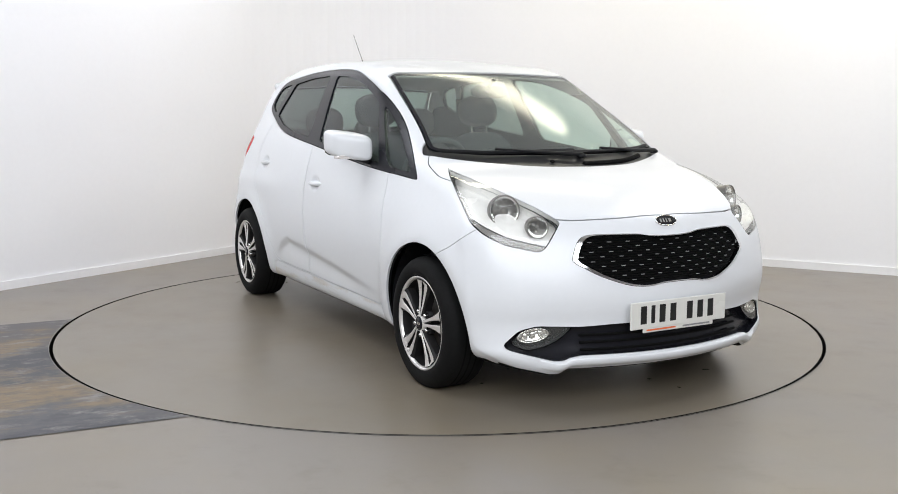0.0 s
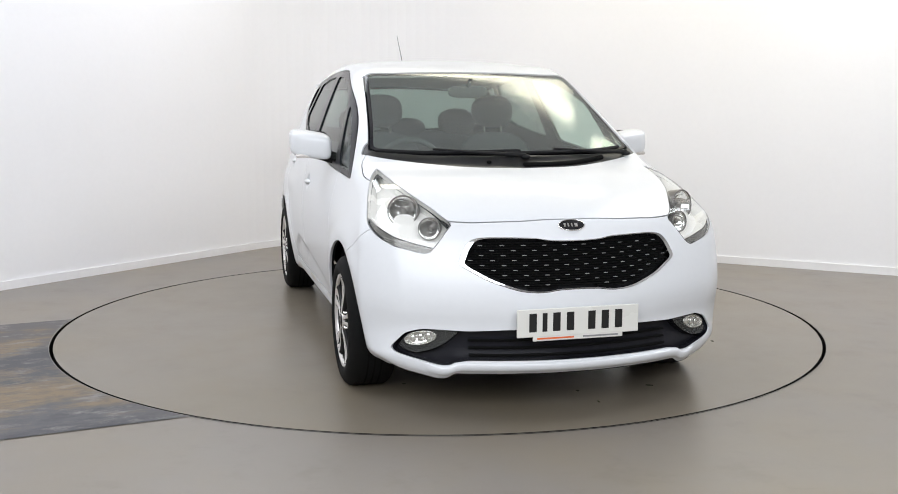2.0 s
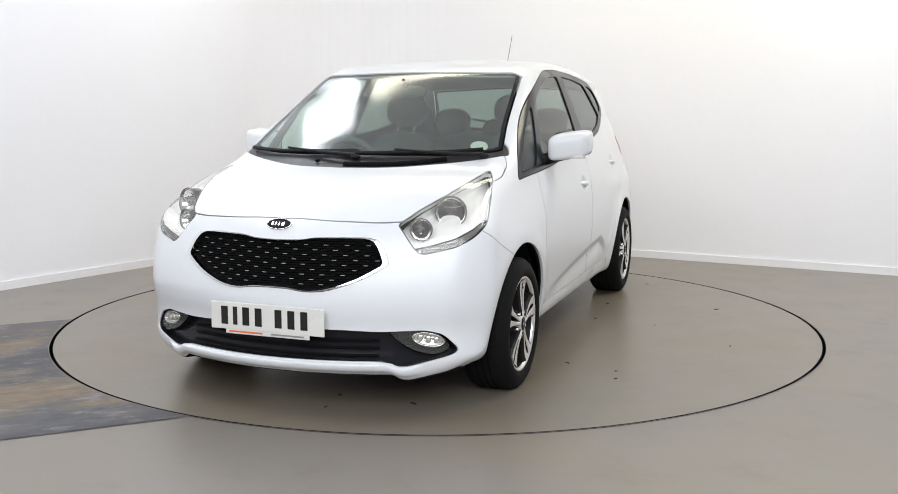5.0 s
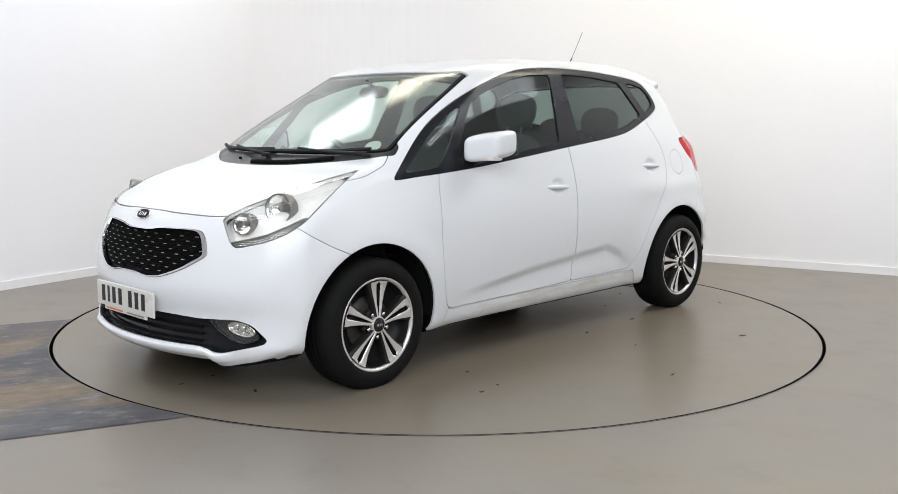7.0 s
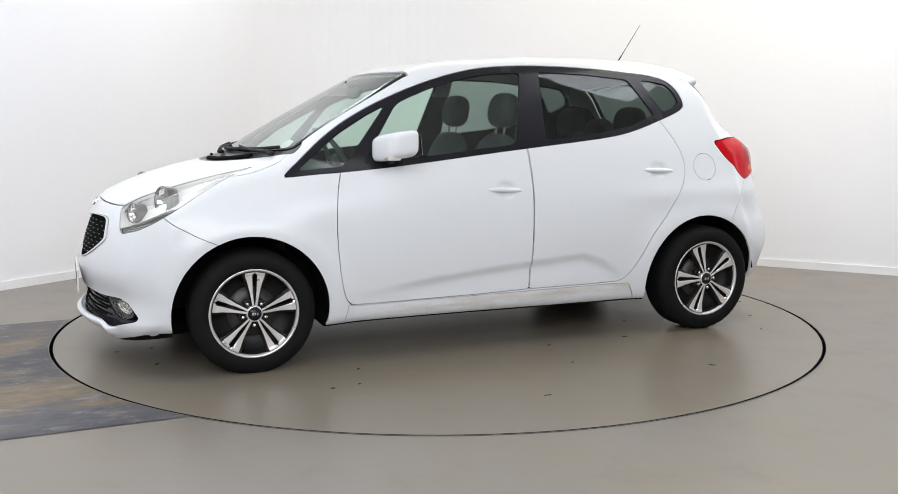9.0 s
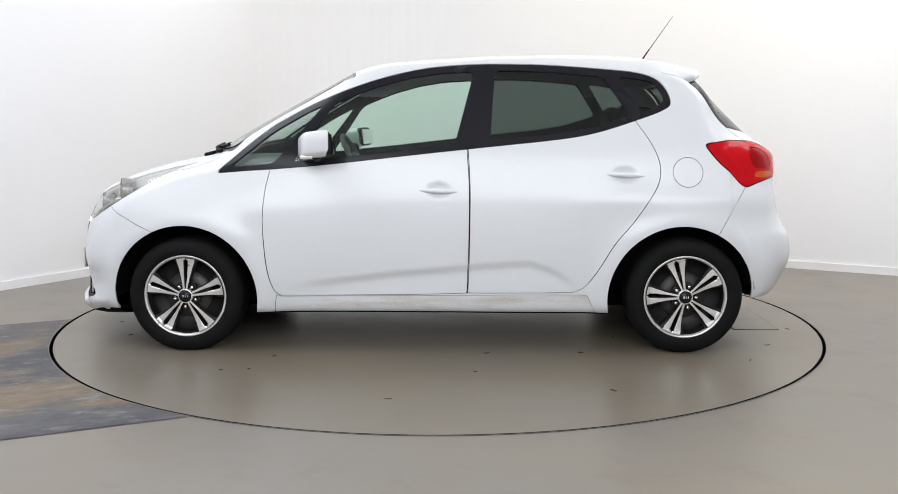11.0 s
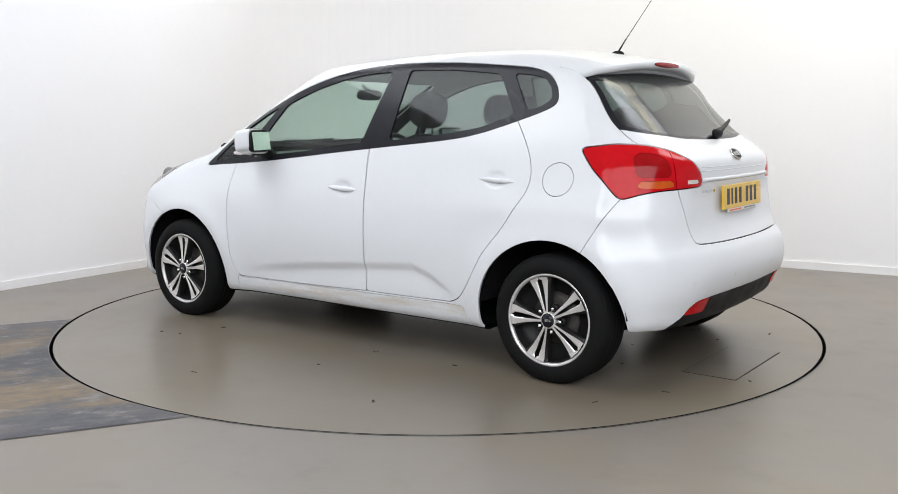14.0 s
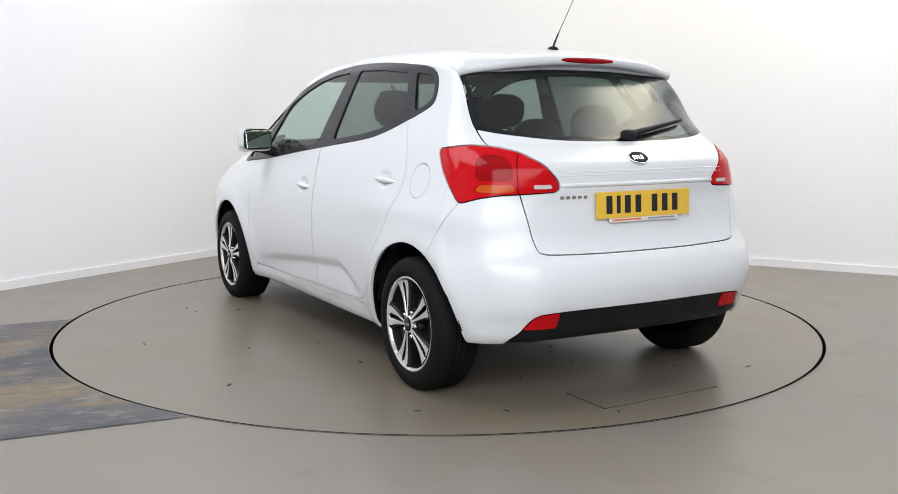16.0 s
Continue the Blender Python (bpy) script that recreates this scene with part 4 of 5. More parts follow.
lip_bm = bmesh.new()
rows = []
for y in np.linspace(-0.70, 0.70, 57):
    drop = 0.020 * float(ease(0.485, 0.535, np.array([abs(y)]))[0]) - 0.050 * min(max((abs(y) - 0.56) / 0.20, 0), 1)
    fade = 1 - float(ease(0.55, 0.64, np.array([abs(y)]))[0])
    row = []
    for zz, out in ((0.240, -0.002), (0.235, 0.014), (0.230, 0.018), (0.208, 0.013), (0.197, 0.008), (0.190, -0.012)):
        row.append(lip_bm.verts.new(front_at(y, max(zz - drop, 0.172))[0] + Vector((out * fade - 0.004 * (1 - fade), 0, 0))))
    rows.append(row)
for a, b in zip(rows, rows[1:]):
    for k in range(5):
        lip_bm.faces.new((a[k], a[k + 1], b[k + 1], b[k]))
bmesh.ops.recalc_face_normals(lip_bm, faces=lip_bm.faces)
part("bumper_lip", lip_bm, PAINT, front_bumper, smooth=True)


def plate(name, mat, m, label):
    """Flat plate with seven dark bars for the characters, a surround and a small printed strip below."""
    pl = placed(part(name, box_bm(-0.2655, 0.2655, -0.0575, 0.0575, -0.006, 0.003, 0.004, 2), mat, None, label), m)
    x = -0.222
    for k in range(7):
        if k == 4:
            x += 0.034
        w = 0.030 if k == 1 else 0.047
        part("character_bar", box_bm(x + w * 0.16, x + w * 0.84, -0.036, 0.040, 0.003, 0.0042), INK, pl)
        x += w + 0.0125
    strip = part("dealer_strip", box_bm(-0.197, 0.197, -0.076, -0.052, -0.006, 0.0015, 0.003, 1), PLATEW, pl, "white strip with small print")
    part("print_bar", box_bm(-0.180, -0.02, -0.0685, -0.0615, 0.0015, 0.0022), REDINK, strip)
    part("print_bar", box_bm(0.02, 0.175, -0.0685, -0.0615, 0.0015, 0.0022), GREYINK, strip)
    return pl


fp = plate("front_number_plate", PLATEW, Matrix(((0, 0, 1, 2.082), (1, 0, 0, -0.010), (0, 1, 0, 0.406), (0, 0, 0, 1))), "white number plate with black bars")
fp.parent = car
rp = plate("rear_number_plate", PLATEY, Matrix(((0, 0, -1, -1.888), (-1, 0, 0, 0.0), (0, 1, 0, 0.855), (0, 0, 0, 1))) @ pose(0, 0, 0, -3, 0, 0), "yellow number plate with dark bars")
rp.parent = car
badge(*front_at(-0.004, 0.783), 0.054, 0.0225, car)
badge(*back_at(0.008, 1.050), 0.050, 0.030, car)

for side, m in zip((1, -1), halves(lamps_front)):
    def strip_f(V):
        u = (V[:, 0] - np.abs(V[:, 1])) * 0.7071
        return V[:, 2] - np.interp(u, [0.56, 0.62, 0.68, 0.77, 0.86, 0.91, 0.96], [0.80, 0.800, 0.772, 0.735, 0.712, 0.702, 0.690])
    low, up = carve(m, strip_f, 0.003)
    hl = panel("headlight", up, WARMREF, car, "clear wraparound headlight with two round lamps", sink=0.058, rim=-0.056)
    strip = panel("indicator_strip", low, PLAINSTEEL, hl, "grey striped strip along the lamp's lower edge", sink=0.016, rim=0.01)
    panel("headlight_lens", m, LENS, hl, sink=0.001, rim=0.005, rim_material=PLAINSTEEL).visible_shadow = False
    for (py, pz), r in (((0.672, 0.838), 0.060), ((0.580, 0.772), 0.042)):
        p, n = front_at(py * side, pz)
        ahead = Vector((1.0, 0.42 * side, 0.10)).normalized()
        lean = min(max(ahead.dot(n), 0.3), 0.99)
        back = min(r * 1.1 * math.sqrt(1 - lean * lean) / lean + 0.004, 0.050)
        bowl = placed(part("lamp_bowl", lathe([(r * 1.06, 0.004), (r, 0.006), (r * 0.92, -0.006), (r * 0.7, -0.022), (r * 0.4, -0.032), (0.0005, -0.035)], 40, "z"), CHROME, hl, smooth=True), stand(p - ahead * back, ahead))
        part("lamp_rim", lathe([(r * 1.10, -0.05), (r * 1.13, 0.004), (r * 1.09, 0.010), (r * 1.02, 0.006)], 40, "z"), PLAINSTEEL, bowl, smooth=True)
        part("bulb", blob(r * 0.24, r * 0.24, 0.016, 2, 2, 16, 10, at=(0, 0, -0.016)), PLAINSTEEL, bowl, smooth=True)
    for k in range(3):
        pts = []
        for y in np.linspace(0.60, 0.76, 9):
            q, n = front_at(y * side, 0.688 + 0.009 * k + 0.32 * max(y - 0.66, 0))
            pts.append(q - n * 0.013)
        part("strip_line", tube(pts, 0.0016, 5), SILVER, strip)

# wipers


def screen_point(y, up, out=0.012):
    x = float(np.interp(abs(y), SCREEN_EDGE[:32, 1], SCREEN_EDGE[:32, 0])) - up
    p, n = top_at(x, y)
    return p + n * out


for ya, yb, ypiv in ((-0.655, 0.02, 0.03), (-0.06, 0.60, 0.62)):
    wiper = part("wiper", tube([screen_point(y, -0.012 + 0.03 * (y - ya), 0.010) for y in np.linspace(ya, yb, 14)], 0.010, 6), BLACK, car, "black windscreen wiper")
    part("wiper_arm", tube([screen_point(ypiv - (ypiv - ya) * s * 0.62, -0.050 + 0.065 * s, 0.020 - 0.004 * s) for s in np.linspace(0, 1, 9)], 0.011, 8, taper=0.006), BLACK, wiper)
    part("wiper_pivot", blob(0.02, 0.025, 0.012, 2.2, 2.2, 16, 8, at=screen_point(ypiv, -0.05, 0.012)), BLACK, wiper, smooth=True)
vent = tube([top_at(x, y)[0] - Vector((0, 0, 0.002)) for x, y in zip(np.interp(np.linspace(0.0, 0.46, 12), COWL_EDGE[:40, 1], COWL_EDGE[:40, 0]) - 0.045, np.linspace(0.0, 0.46, 12))], 0.013, 8)
part("scuttle_vent", vent, GAP, scuttle, "black air vent in the scuttle panel")
p, n = top_at(1.34, -0.16)
placed(part("washer_jet", blob(0.012, 0.009, 0.007, 2.2, 2.2, 14, 8), GAP, scuttle, smooth=True), stand(p, n, 0.003))
p, n = top_at(1.08, 0.57)
placed(part("sticker", oval_bm(0.042, 0.042, 0.001), PLATEW, car, "small round white sticker on the windscreen"), stand(p, n, -0.009))

# ---- car: sides ----
for s, side in ((1, "L"), (-1, "R")):
    for key, cx, cz, tilt in (("front_door", -0.022, 0.849, -3.0), ("rear_door", -0.985, 0.932, -3.0)):
        p, n = side_at(cx, cz, s)
        hb = bmesh.new()
        blob(0.112, 0.016, 0.0135, 2.6, 2.0, 40, 12, hb)
        for v in hb.verts:
            v.co.y -= 0.012 * (abs(v.co.x) / 0.112) ** 2 * s * 1.0
        h = part("door_handle", hb, PAINT, doors[key, side], "white door handle", True)
        placed(h, Matrix.Translation(p + Vector((0, s * 0.016, 0))) @ pose(0, 0, 0, 0, -2.5, 0))
    # door mirror
    mb = bmesh.new()
    blob(0.080, 0.102, 0.066, 4.6, 4.6, 48, 24, mb)
    for v in mb.verts:
        v.co.x -= 0.030 * (v.co.y * s / 0.104)
        v.co.z += 0.010 * (v.co.y * s / 0.104) - 0.12 * v.co.x
        if v.co.x < -0.055:
            v.co.x = -0.055 - 0.030 * (v.co.y * s / 0.104) if v.co.x + 0.030 * (v.co.y * s / 0.104) < -0.055 else v.co.x
    mir = part("door_mirror", mb, PAINT, car, "white door mirror on a black foot", True)
    placed(mir, Matrix.Translation((0.605, 0.905 * s, 1.086)))
    part("mirror_glass", box_bm(-0.0010, 0.001, -0.088, 0.088, -0.050, 0.050, 0.0008, 1), MIRROR, mir)
    mir.children[0].matrix_basis = pose(-0.0795, 0.0, 0.008, 0, 7, s * 16)
    gb = bmesh.new()
    blob(0.020, 0.099, 0.063, 4.6, 4.6, 40, 12, gb)
    placed(part("mirror_bezel", gb, BLACK, mir, smooth=True), pose(-0.056, 0.0, 0.007, 0, 7, s * 16))
    part("mirror_foot", tube([(-0.01, -0.15 * s, -0.085), (0.0, -0.11 * s, -0.068), (0.0, -0.05 * s, -0.052), (0.0, 0.0, -0.045)], 0.034, 12, taper=0.026), BLACK, mir, smooth=True)
    part("mirror_indicator", box_bm(0.0, 0.066, -0.080, 0.080, -0.068, -0.050, 0.007, 2), CLEARLAMP, mir, "clear indicator strip")

p, n = top_at(-1.200, 0.0)
aerial = placed(part("aerial", blob(0.035, 0.022, 0.018, 2.2, 2.0, 20, 10), BLACK, car, "thin black roof aerial", True), Matrix.Translation(p))
part("aerial_rod", tube([(0, 0, 0.008), (-0.045, 0, 0.075)], 0.0055, 8, taper=0.0035), BLACK, aerial)
part("aerial_tip", tube([(-0.045, 0, 0.075), (-0.176, -0.008, 0.262)], 0.0022, 6, taper=0.0016), GLOSSBLACK, aerial)

# ---- car: rear end ----
for side, m in zip((1, -1), halves(lamps_rear)):
    def uz(poly):
        return corner_field(np.array(poly), False)
    inner_lamp, m = carve(m, lambda V: 0.845 + 0.10 * (V[:, 2] - 0.92) * -1 - (-V[:, 0] - np.abs(V[:, 1])) * 0.7071, 0.004)
    amber, m = carve(m, uz(chamfer([(0.655, 0.918), (0.68, 0.948), (0.825, 0.950), (0.838, 0.922), (0.76, 0.914)], 0.015)), 0.001)
    deep, m = carve(m, uz(chamfer([(0.66, 0.965), (0.655, 1.05), (0.69, 1.075), (0.77, 1.065), (0.815, 1.03), (0.825, 0.965)], 0.03)), 0.001)
    clearp, inner_lamp = carve(inner_lamp, uz(chamfer([(0.905, 0.932), (0.905, 0.950), (0.975, 0.950), (0.978, 0.932)], 0.006)), 0.001)
    tl = panel("tail_light", m, RED, car, "large red wraparound tail light with an amber section")
    panel("indicator_lens", amber, AMBER, tl, "amber indicator section", sink=0.001)
    panel("brake_lens", deep, DEEPRED, tl, "deep red brake section", sink=0.002)
    il = panel("inner_tail_light", inner_lamp, RED, car, "red inner tail light")
    panel("reversing_lens", clearp, CLEARLAMP, il, "clear reversing light", sink=0.001)
refl, _ = carve(valance, end_field(chamfer([(0.47, 0.418), (0.575, 0.410), (0.622, 0.350), (0.47, 0.350)], 0.012), False, 1.5, True), 0.001)
for m in halves(refl):
    panel("rear_reflector", m, RED, rear_bumper, "red bumper reflector", sink=0.004, rim=0.01)
gp = [back_at(y, 0.944)[0] + Vector((0.002, 0, 0)) for y in np.linspace(-0.43, 0.43, 21)]
gb = tube(gp, 0.010, 10)
part("boot_garnish", gb, PAINT, boot, smooth=True)
for zz in (0.985, 1.002):
    part("boot_crease", tube([back_at(y, zz)[0] + Vector((0.0015, 0, 0)) for y in np.linspace(-0.50, 0.44, 25)], 0.0025, 6), PAINT, boot, smooth=True)
sp = bmesh.new()
rows = []
for y in np.linspace(-0.612, 0.612, 41):
    k = abs(y) / 0.612
    e = ease(0.93, 1.0, np.array([k]))[0]
    xe, ze = -1.480 + 0.105 * k ** 3, 1.512 - 0.055 * k * k
    a = top_at(-1.16, y)[0] + Vector((0, 0, 0.001))
    m = top_at(-1.30, y)[0] + Vector((0, 0, 0.012 * (1 - e)))
    row = [a, m, Vector((xe + 0.02, y, ze)), Vector((xe, y, ze - 0.010)), Vector((xe + 0.006, y, ze - 0.036)), Vector((xe + 0.03, y, ze - 0.046)), Vector((xe + 0.10, y, ze - 0.050))]
    rows.append([sp.verts.new(v) for v in row])
for a, b in zip(rows, rows[1:]):
    for k in range(6):
        sp.faces.new((a[k], a[k + 1], b[k + 1], b[k]))
sp.faces.new(rows[0])
sp.faces.new(rows[-1])
bmesh.ops.recalc_face_normals(sp, faces=sp.faces)
part("spoiler", sp, PAINT, boot, smooth=True)
bl = bmesh.new()
blob(0.012, 0.155, 0.013, 2.4, 2.4, 40, 10, bl)
placed(part("high_brake_light", bl, DEEPRED, boot, "narrow red brake light in the spoiler", True), Matrix.Translation((-1.474, 0, 1.488)))
wip = [back_at(y, zz)[0] + Vector((-0.016, 0, 0.010)) for y, zz in zip(np.linspace(-0.03, -0.43, 9), np.linspace(1.140, 1.205, 9))]
rw = part("rear_wiper", tube(wip, 0.016, 8, taper=0.007), BLACK, car, "black rear wiper", True)
part("wiper_pivot", blob(0.022, 0.045, 0.024, 2.4, 2.4, 20, 10, at=wip[0]), BLACK, rw, smooth=True)
for k in range(5):
    p, n = back_at(0.42 - 0.029 * k, 0.893)
    placed(part("boot_badge_bar", box_bm(-0.010, 0.010, -0.007, 0.007, -0.001, 0.002, 0.0006, 1), CHROME, boot), stand(p, n, 0.0))
for y in (-0.62, -0.25, 0.25, 0.62):
    p, n = back_at(y, 0.505)
    placed(part("parking_sensor", oval_bm(0.010, 0.010, 0.0015), PAINT, rear_bumper), stand(p, n, 0.0))


# ---- car: wheels ----
def arch_cover(low):
    """Dark vault over a wheel with its inner wall, open below."""
    bm = bmesh.new()
    rows = []
    for a in np.linspace(-low, math.pi + low, 40):
        c, s = math.cos(a), math.sin(a)
        rows.append([bm.verts.new((0.392 * c, y, 0.392 * s)) for y in (0.0, -0.11, -0.22, -0.33)] + [bm.verts.new((0.2 * c, -0.33, max(0.2 * s, -0.08))), bm.verts.new((0.02 * c, -0.33, max(0.02 * s, -0.08)))])
    for a, b in zip(rows, rows[1:]):
        for k in range(5):
            bm.faces.new((a[k], a[k + 1], b[k + 1], b[k]))
    return bm


def wheel(phase):
    """Wheel with its outer face towards +y, centre at the origin."""
    root = new("wheel")
    R = WHEEL_R
    prof = [(0.212, -0.006), (0.222, 0.004), (0.245, 0.009), (0.268, 0.005), (0.286, -0.006), (0.297, -0.020), (0.303, -0.036), (R, -0.060), (R, -0.150), (0.303, -0.172), (0.295, -0.190), (0.275, -0.205), (0.235, -0.208), (0.210, -0.195)]
    tyre = lathe(prof, 96)
    t = part("tyre", tyre, RUBBER, root, "black road tyre", True)
    tread = bmesh.new()
    for yy in (-0.075, -0.105, -0.135):
        lathe([(R + 0.0004, yy - 0.004), (R + 0.0004, yy + 0.004)], 96, bm=tread)
    part("tread_groove", tread, GAP, t)
    rim = lathe([(0.2015, -0.016), (0.2035, -0.007), (0.211, 0.000), (0.2165, -0.001), (0.218, -0.010), (0.212, -0.03)], 96)
    r = part("rim", rim, ALLOY, root, "silver alloy rim with five twin spokes", True)
    part("rim_barrel", lathe([(0.190, -0.19), (0.196, -0.06), (0.199, -0.024), (0.2015, -0.015)], 64), DARKALLOY, r, smooth=True)
    # dark disc added behind the spokes as the shade in their pockets
    part("rim_well", lathe([(0.195, -0.055), (0.185, -0.085), (0.10, -0.095), (0.0005, -0.095)], 64), DARKALLOY, r, smooth=True)
    disc = lathe([(0.122, -0.088), (0.122, -0.080), (0.07, -0.080), (0.0005, -0.078)], 48)
    part("brake_disc", disc, DISCSTEEL, r, smooth=True)
    for g in range(5):
        a0 = phase + 2 * math.pi * g / 5
        for s in (-1, 1):
            bm = bmesh.new()
            cols = []
            for rad, inner, outer, y in ((0.034, 0.0006, 0.0150, -0.001), (0.060, 0.0040, 0.0190, -0.003), (0.100, 0.0082, 0.0280, -0.007), (0.150, 0.0105, 0.0430, -0.009), (0.186, 0.0118, 0.0580, -0.007), (0.192, 0.0040, 0.0610, -0.005), (0.2015, 0.0006, 0.0660, -0.003)):
                cols.append((rad, inner * s, outer * s, y))
            rows = []
            for rad, i_, o_, y in cols:
                vs = []
                for off, dy in ((i_, -0.0), (i_ + (o_ - i_) * 0.12, 0.003), (o_ - (o_ - i_) * 0.26, 0.002), (o_, -0.008), (o_ * 0.96, -0.045), (i_, -0.045)):
                    rr = math.sqrt(max(rad * rad - off * off, 1e-6)) if rad > 0.1 else rad
                    x, z = rr, off
                    vs.append(bm.verts.new((x * math.cos(a0) - z * math.sin(a0), y + dy, x * math.sin(a0) + z * math.cos(a0))))
                rows.append(vs)
            for a, b in zip(rows, rows[1:]):
                for k in range(6):
                    f = bm.faces.new((a[k], a[(k + 1) % 6], b[(k + 1) % 6], b[k]))
                    f.material_index = 0 if k in (0, 1) else 1
            bm.faces.new(rows[0]).material_index = 1
            bm.faces.new(rows[-1]).material_index = 1
            bmesh.ops.recalc_face_normals(bm, faces=bm.faces)
            part("spoke", bm, [ALLOY, DARKALLOY], r)
        ab = a0 + math.pi / 5
        nut = lathe([(0.0095, -0.030), (0.0095, -0.006), (0.007, -0.002), (0.0005, -0.001)], 12)
        nb = part("wheel_nut", nut, CHROME, r, smooth=True)
        nb.matrix_basis = Matrix.Translation((0.057 * math.cos(ab), 0, 0.057 * math.sin(ab)))
        pad = lathe([(0.020, -0.045), (0.020, -0.022), (0.016, -0.018), (0.012, -0.020)], 16)
        pb = part("nut_seat", pad, DARKALLOY, r, smooth=True)
        pb.matrix_basis = nb.matrix_basis
    hub = lathe([(0.040, -0.04), (0.040, -0.004), (0.037, 0.001), (0.033, 0.002)], 40)
    part("hub", hub, ALLOY, r, smooth=True)
    cap = part("centre_cap", lathe([(0.0325, -0.002), (0.031, 0.003), (0.0005, 0.005)], 36), GLOSSBLACK, r, "black centre cap", True)
    for x, w in ((-0.014, 0.005), (-0.004, 0.004), (0.008, 0.011)):
        part("cap_bar", box_bm(x - w / 2, x + w / 2, 0.0035, 0.0058, -0.006, 0.006), CHROME, cap)
    return root


for name_x, s, phase in ((FRONT_AXLE, 1, 1.606), (REAR_AXLE, 1, 1.29), (FRONT_AXLE, -1, 1.70), (REAR_AXLE, -1, 1.45)):
    w = wheel(phase)
    w.parent = car
    w.matrix_basis = pose(name_x, 0.862 * s, 0.294 if name_x > 0 else 0.301, 0, 0, 0 if s > 0 else 180)
    well = part("wheel_arch_liner", arch_cover(0.05 if name_x > 0 else -0.12), LINER, car, "black wheel arch liner")
    well.matrix_basis = pose(name_x + (0.004 if name_x > 0 else 0.019), 0.815 * s, 0.288, 0, 0, 0 if s > 0 else 180)


# ---- car: interior ----
def seat(x, y, wide, rear=False):
    st = new("front_seat" if not rear else "rear_seat")
    st.parent = car
    st.matrix_basis = pose(x, y, 0)
    c = blob(0.27, wide, 0.085, 3.2, 2.6, 36, 16)
    placed(part("cushion", c, FABRIC, st, smooth=True), pose(0.28, 0, 0.53, 0, -6, 0))
    b = blob(0.075, wide * 0.98, 0.31, 3.0, 3.0, 36, 20)
    placed(part("backrest", b, FABRIC, st, smooth=True), pose(-0.02, 0, 0.83, 0, -14, 0))
    return st


def headrest(parent, y, z, x):
    h = placed(part("headrest", blob(0.064, 0.132, 0.100, 3.0, 2.6, 32, 16), FABRIC, parent, smooth=True), pose(x, y, z, 0, -10, 0))
    for s in (-1, 1):
        part("headrest_post", tube([(0.0, 0.055 * s, -0.16), (0.0, 0.055 * s, -0.08)], 0.006, 8), PLAINSTEEL, h)


for y in (0.36, -0.36):
    st = seat(-0.12, y, 0.255)
    headrest(st, 0, 1.265, -0.115)
st = seat(-0.98, 0.0, 0.64, True)
for y in (0.36, 0.0, -0.36):
    headrest(st, y, 1.19 if y else 1.12, -0.10)
dash_bm = bmesh.new()
prof = [(1.22, 0.60), (1.30, 0.90), (1.24, 1.000), (1.05, 1.010), (0.86, 1.005), (0.76, 0.975), (0.72, 0.90), (0.78, 0.75), (0.90, 0.60)]
rows = []
for y in np.linspace(-0.70, 0.70, 15):
    k = 1 - 0.06 * (abs(y) / 0.7) ** 2
    rows.append([dash_bm.verts.new((x - 0.22 * y * y * (x > 0.95), y, z * k)) for x, z in prof])
for a, b in zip(rows, rows[1:]):
    for k in range(len(prof)):
        dash_bm.faces.new((a[k], a[(k + 1) % len(prof)], b[(k + 1) % len(prof)], b[k]))
bmesh.ops.recalc_face_normals(dash_bm, faces=dash_bm.faces)
dashboard = part("dashboard", dash_bm, TRIM, car, "dark grey moulded dashboard", True)
part("instrument_hood", blob(0.10, 0.17, 0.055, 2.6, 2.4, 28, 12, at=(0.80, -0.37, 1.0)), TRIM, dashboard, smooth=True)
sw = bmesh.new()
steps, tub = 48, 10
ringv = []
for i in range(steps):
    a = 2 * math.pi * i / steps
    ringv.append([sw.verts.new(((0.183 + 0.016 * math.cos(b)) * math.cos(a), (0.183 + 0.016 * math.cos(b)) * math.sin(a), 0.016 * math.sin(b))) for b in np.linspace(0, 2 * math.pi, tub, endpoint=False)])
for i in range(steps):
    for j in range(tub):
        sw.faces.new((ringv[i][j], ringv[(i + 1) % steps][j], ringv[(i + 1) % steps][(j + 1) % tub], ringv[i][(j + 1) % tub]))
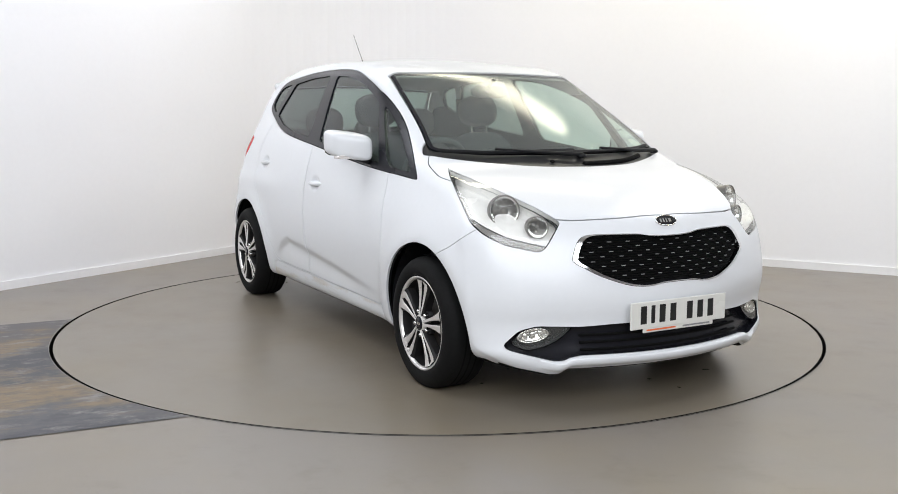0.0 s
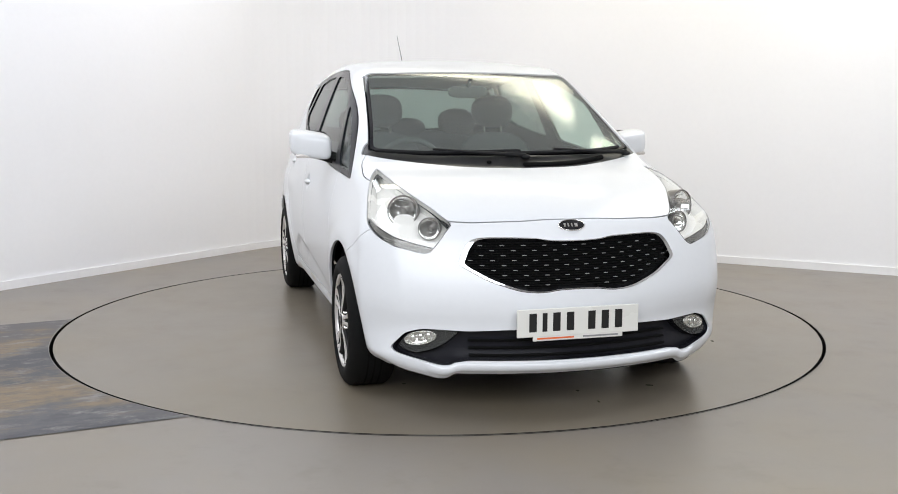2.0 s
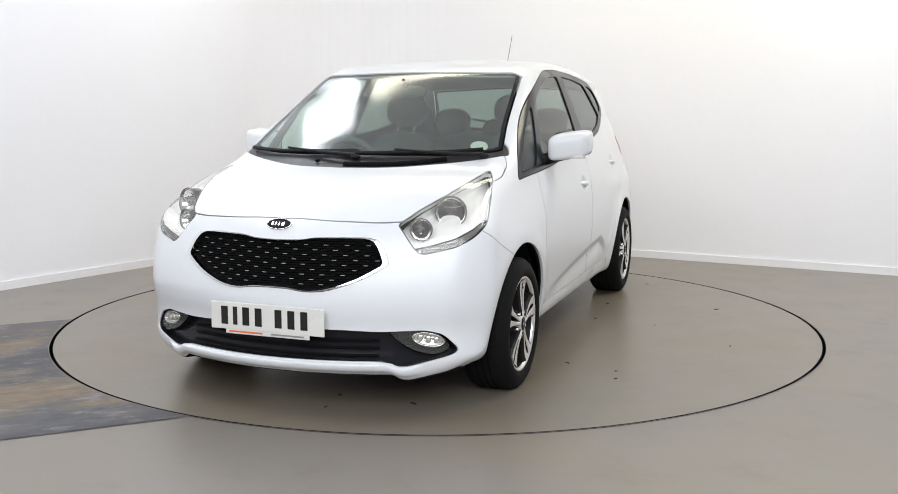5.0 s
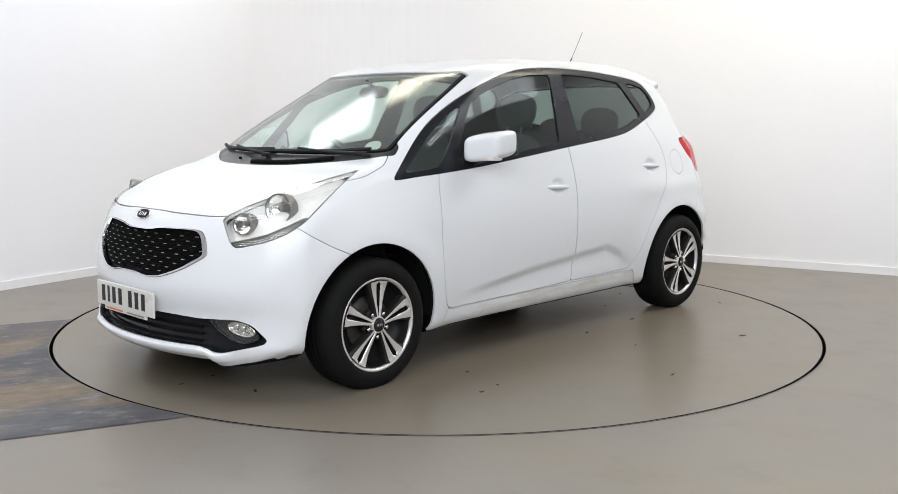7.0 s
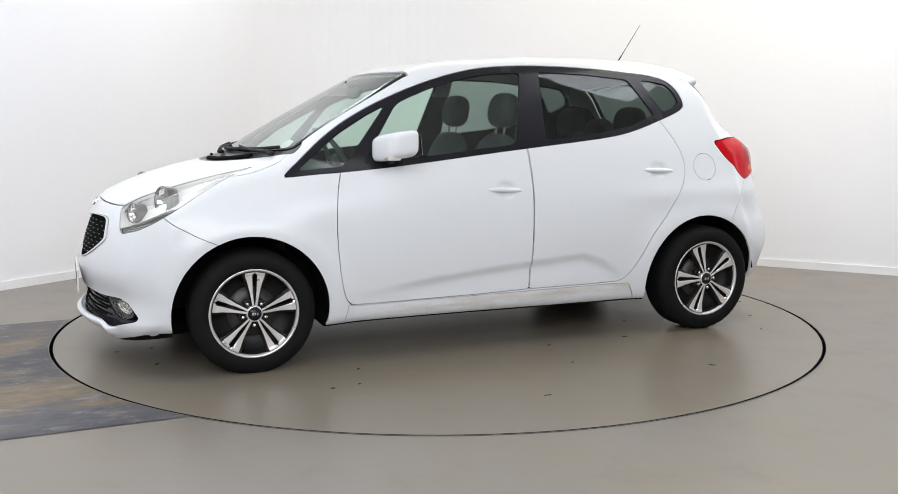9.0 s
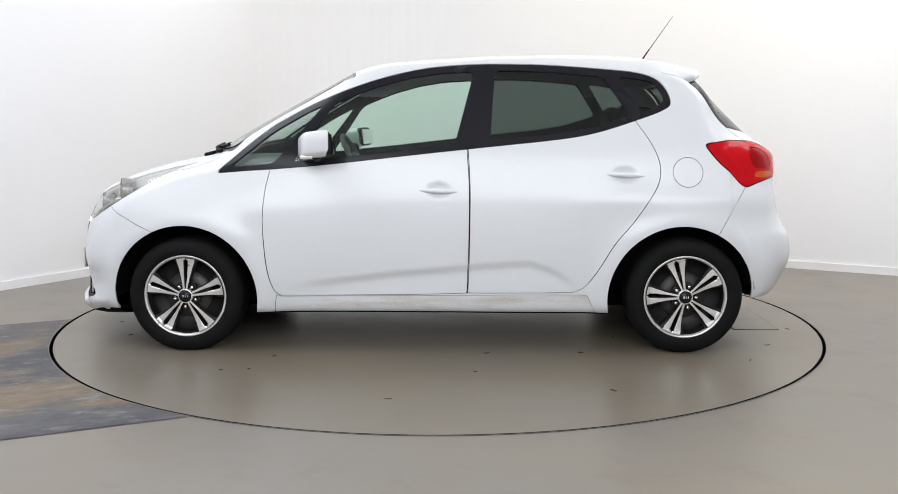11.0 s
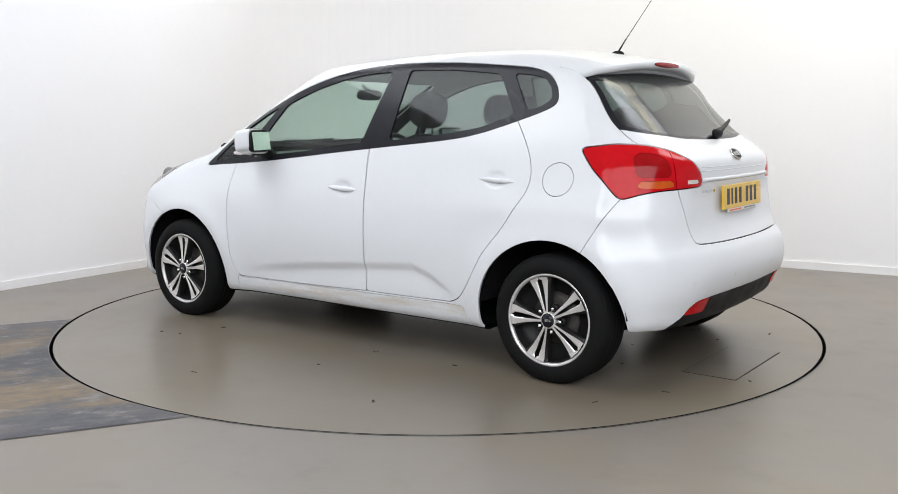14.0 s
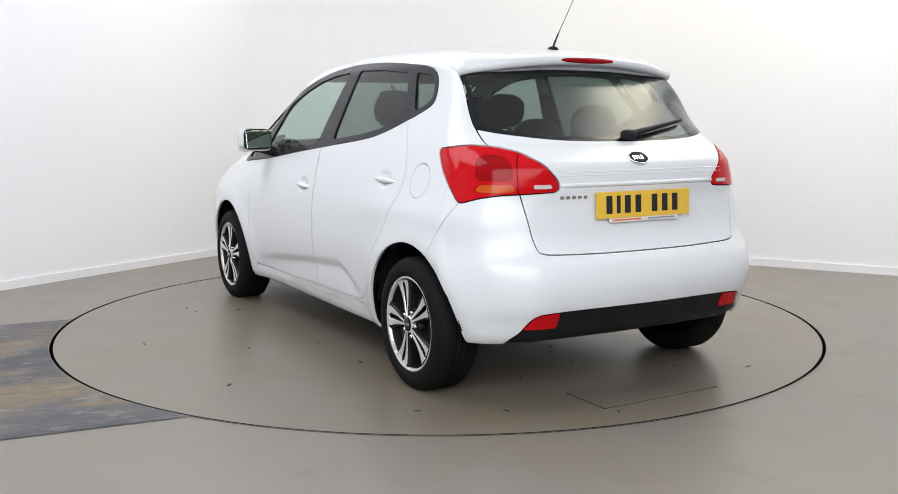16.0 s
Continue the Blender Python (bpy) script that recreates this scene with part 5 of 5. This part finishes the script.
blob(0.075, 0.065, 0.03, 2.4, 2.4, 24, 10, sw)
for a in (0.2, math.pi - 0.2, 1.5 * math.pi):
    tube([(0, 0, 0), (0.18 * math.cos(a), 0.18 * math.sin(a), 0)], 0.016, 8, sw)
placed(part("steering_wheel", sw, TRIM, car, "dark steering wheel", True), pose(0.54, -0.37, 0.945, 0, -62, 0) @ pose(0, 0, 0, 0, 0, -90))
part("parcel_shelf", box_bm(-1.62, -1.15, -0.58, 0.58, 1.02, 1.045, 0.01), TRIM, car)
rv = part("interior_mirror", blob(0.018, 0.115, 0.034, 3.0, 3.0, 32, 12), TRIM, car, "dark interior mirror", True)
rv.matrix_basis = pose(0.54, -0.03, 1.365, 0, -8, 0)
part("mirror_stem", tube([(0.0, 0, 0.02), (0.06, 0, 0.055)], 0.010, 8), TRIM, rv)


def flatten(ob, depth=0):
    """Hangs what lies deeper than part and sub-part on its part."""
    for c in list(ob.children):
        flatten(c, depth + 1)
        if depth >= 2:
            c.matrix_basis = ob.matrix_basis @ c.matrix_basis
            c.parent = ob.parent


flatten(car)


# ---- what moves ----
TURN = [(0.0, -28.48), (0.5, -27.47), (1.0, -24.74), (1.5, -20.61), (2.0, -14.75), (2.5, -8.87), (3.0, -2.75), (3.5, 3.17), (4.0, 9.26), (5.0, 21.0), (6.0, 32.7), (6.5, 38.65), (7.0, 44.75), (7.5, 50.58), (8.0, 56.55), (8.5, 62.40), (9.0, 68.45), (10.0, 80.2), (11.0, 91.7),
        (11.5, 97.50), (12.0, 103.50), (12.5, 109.32), (13.0, 115.20), (13.5, 121.0), (14.0, 126.85), (14.5, 132.60), (15.0, 138.45), (15.5, 144.28), (16.0, 150.20)]


def motions():
    walk(turntable, [(t, pose(0, 0, 0, 0, 0, -90 - a)) for t, a in TURN])
    walk(debris, [(t, pose(0, 0, 0, 0, 0, -90 - a)) for t, a in TURN])
    walk(car, [(t, pose(0, 0, 0, 0, 0, -90 - a) @ pose(0, 0.049, 0)) for t, a in TURN])


motions()
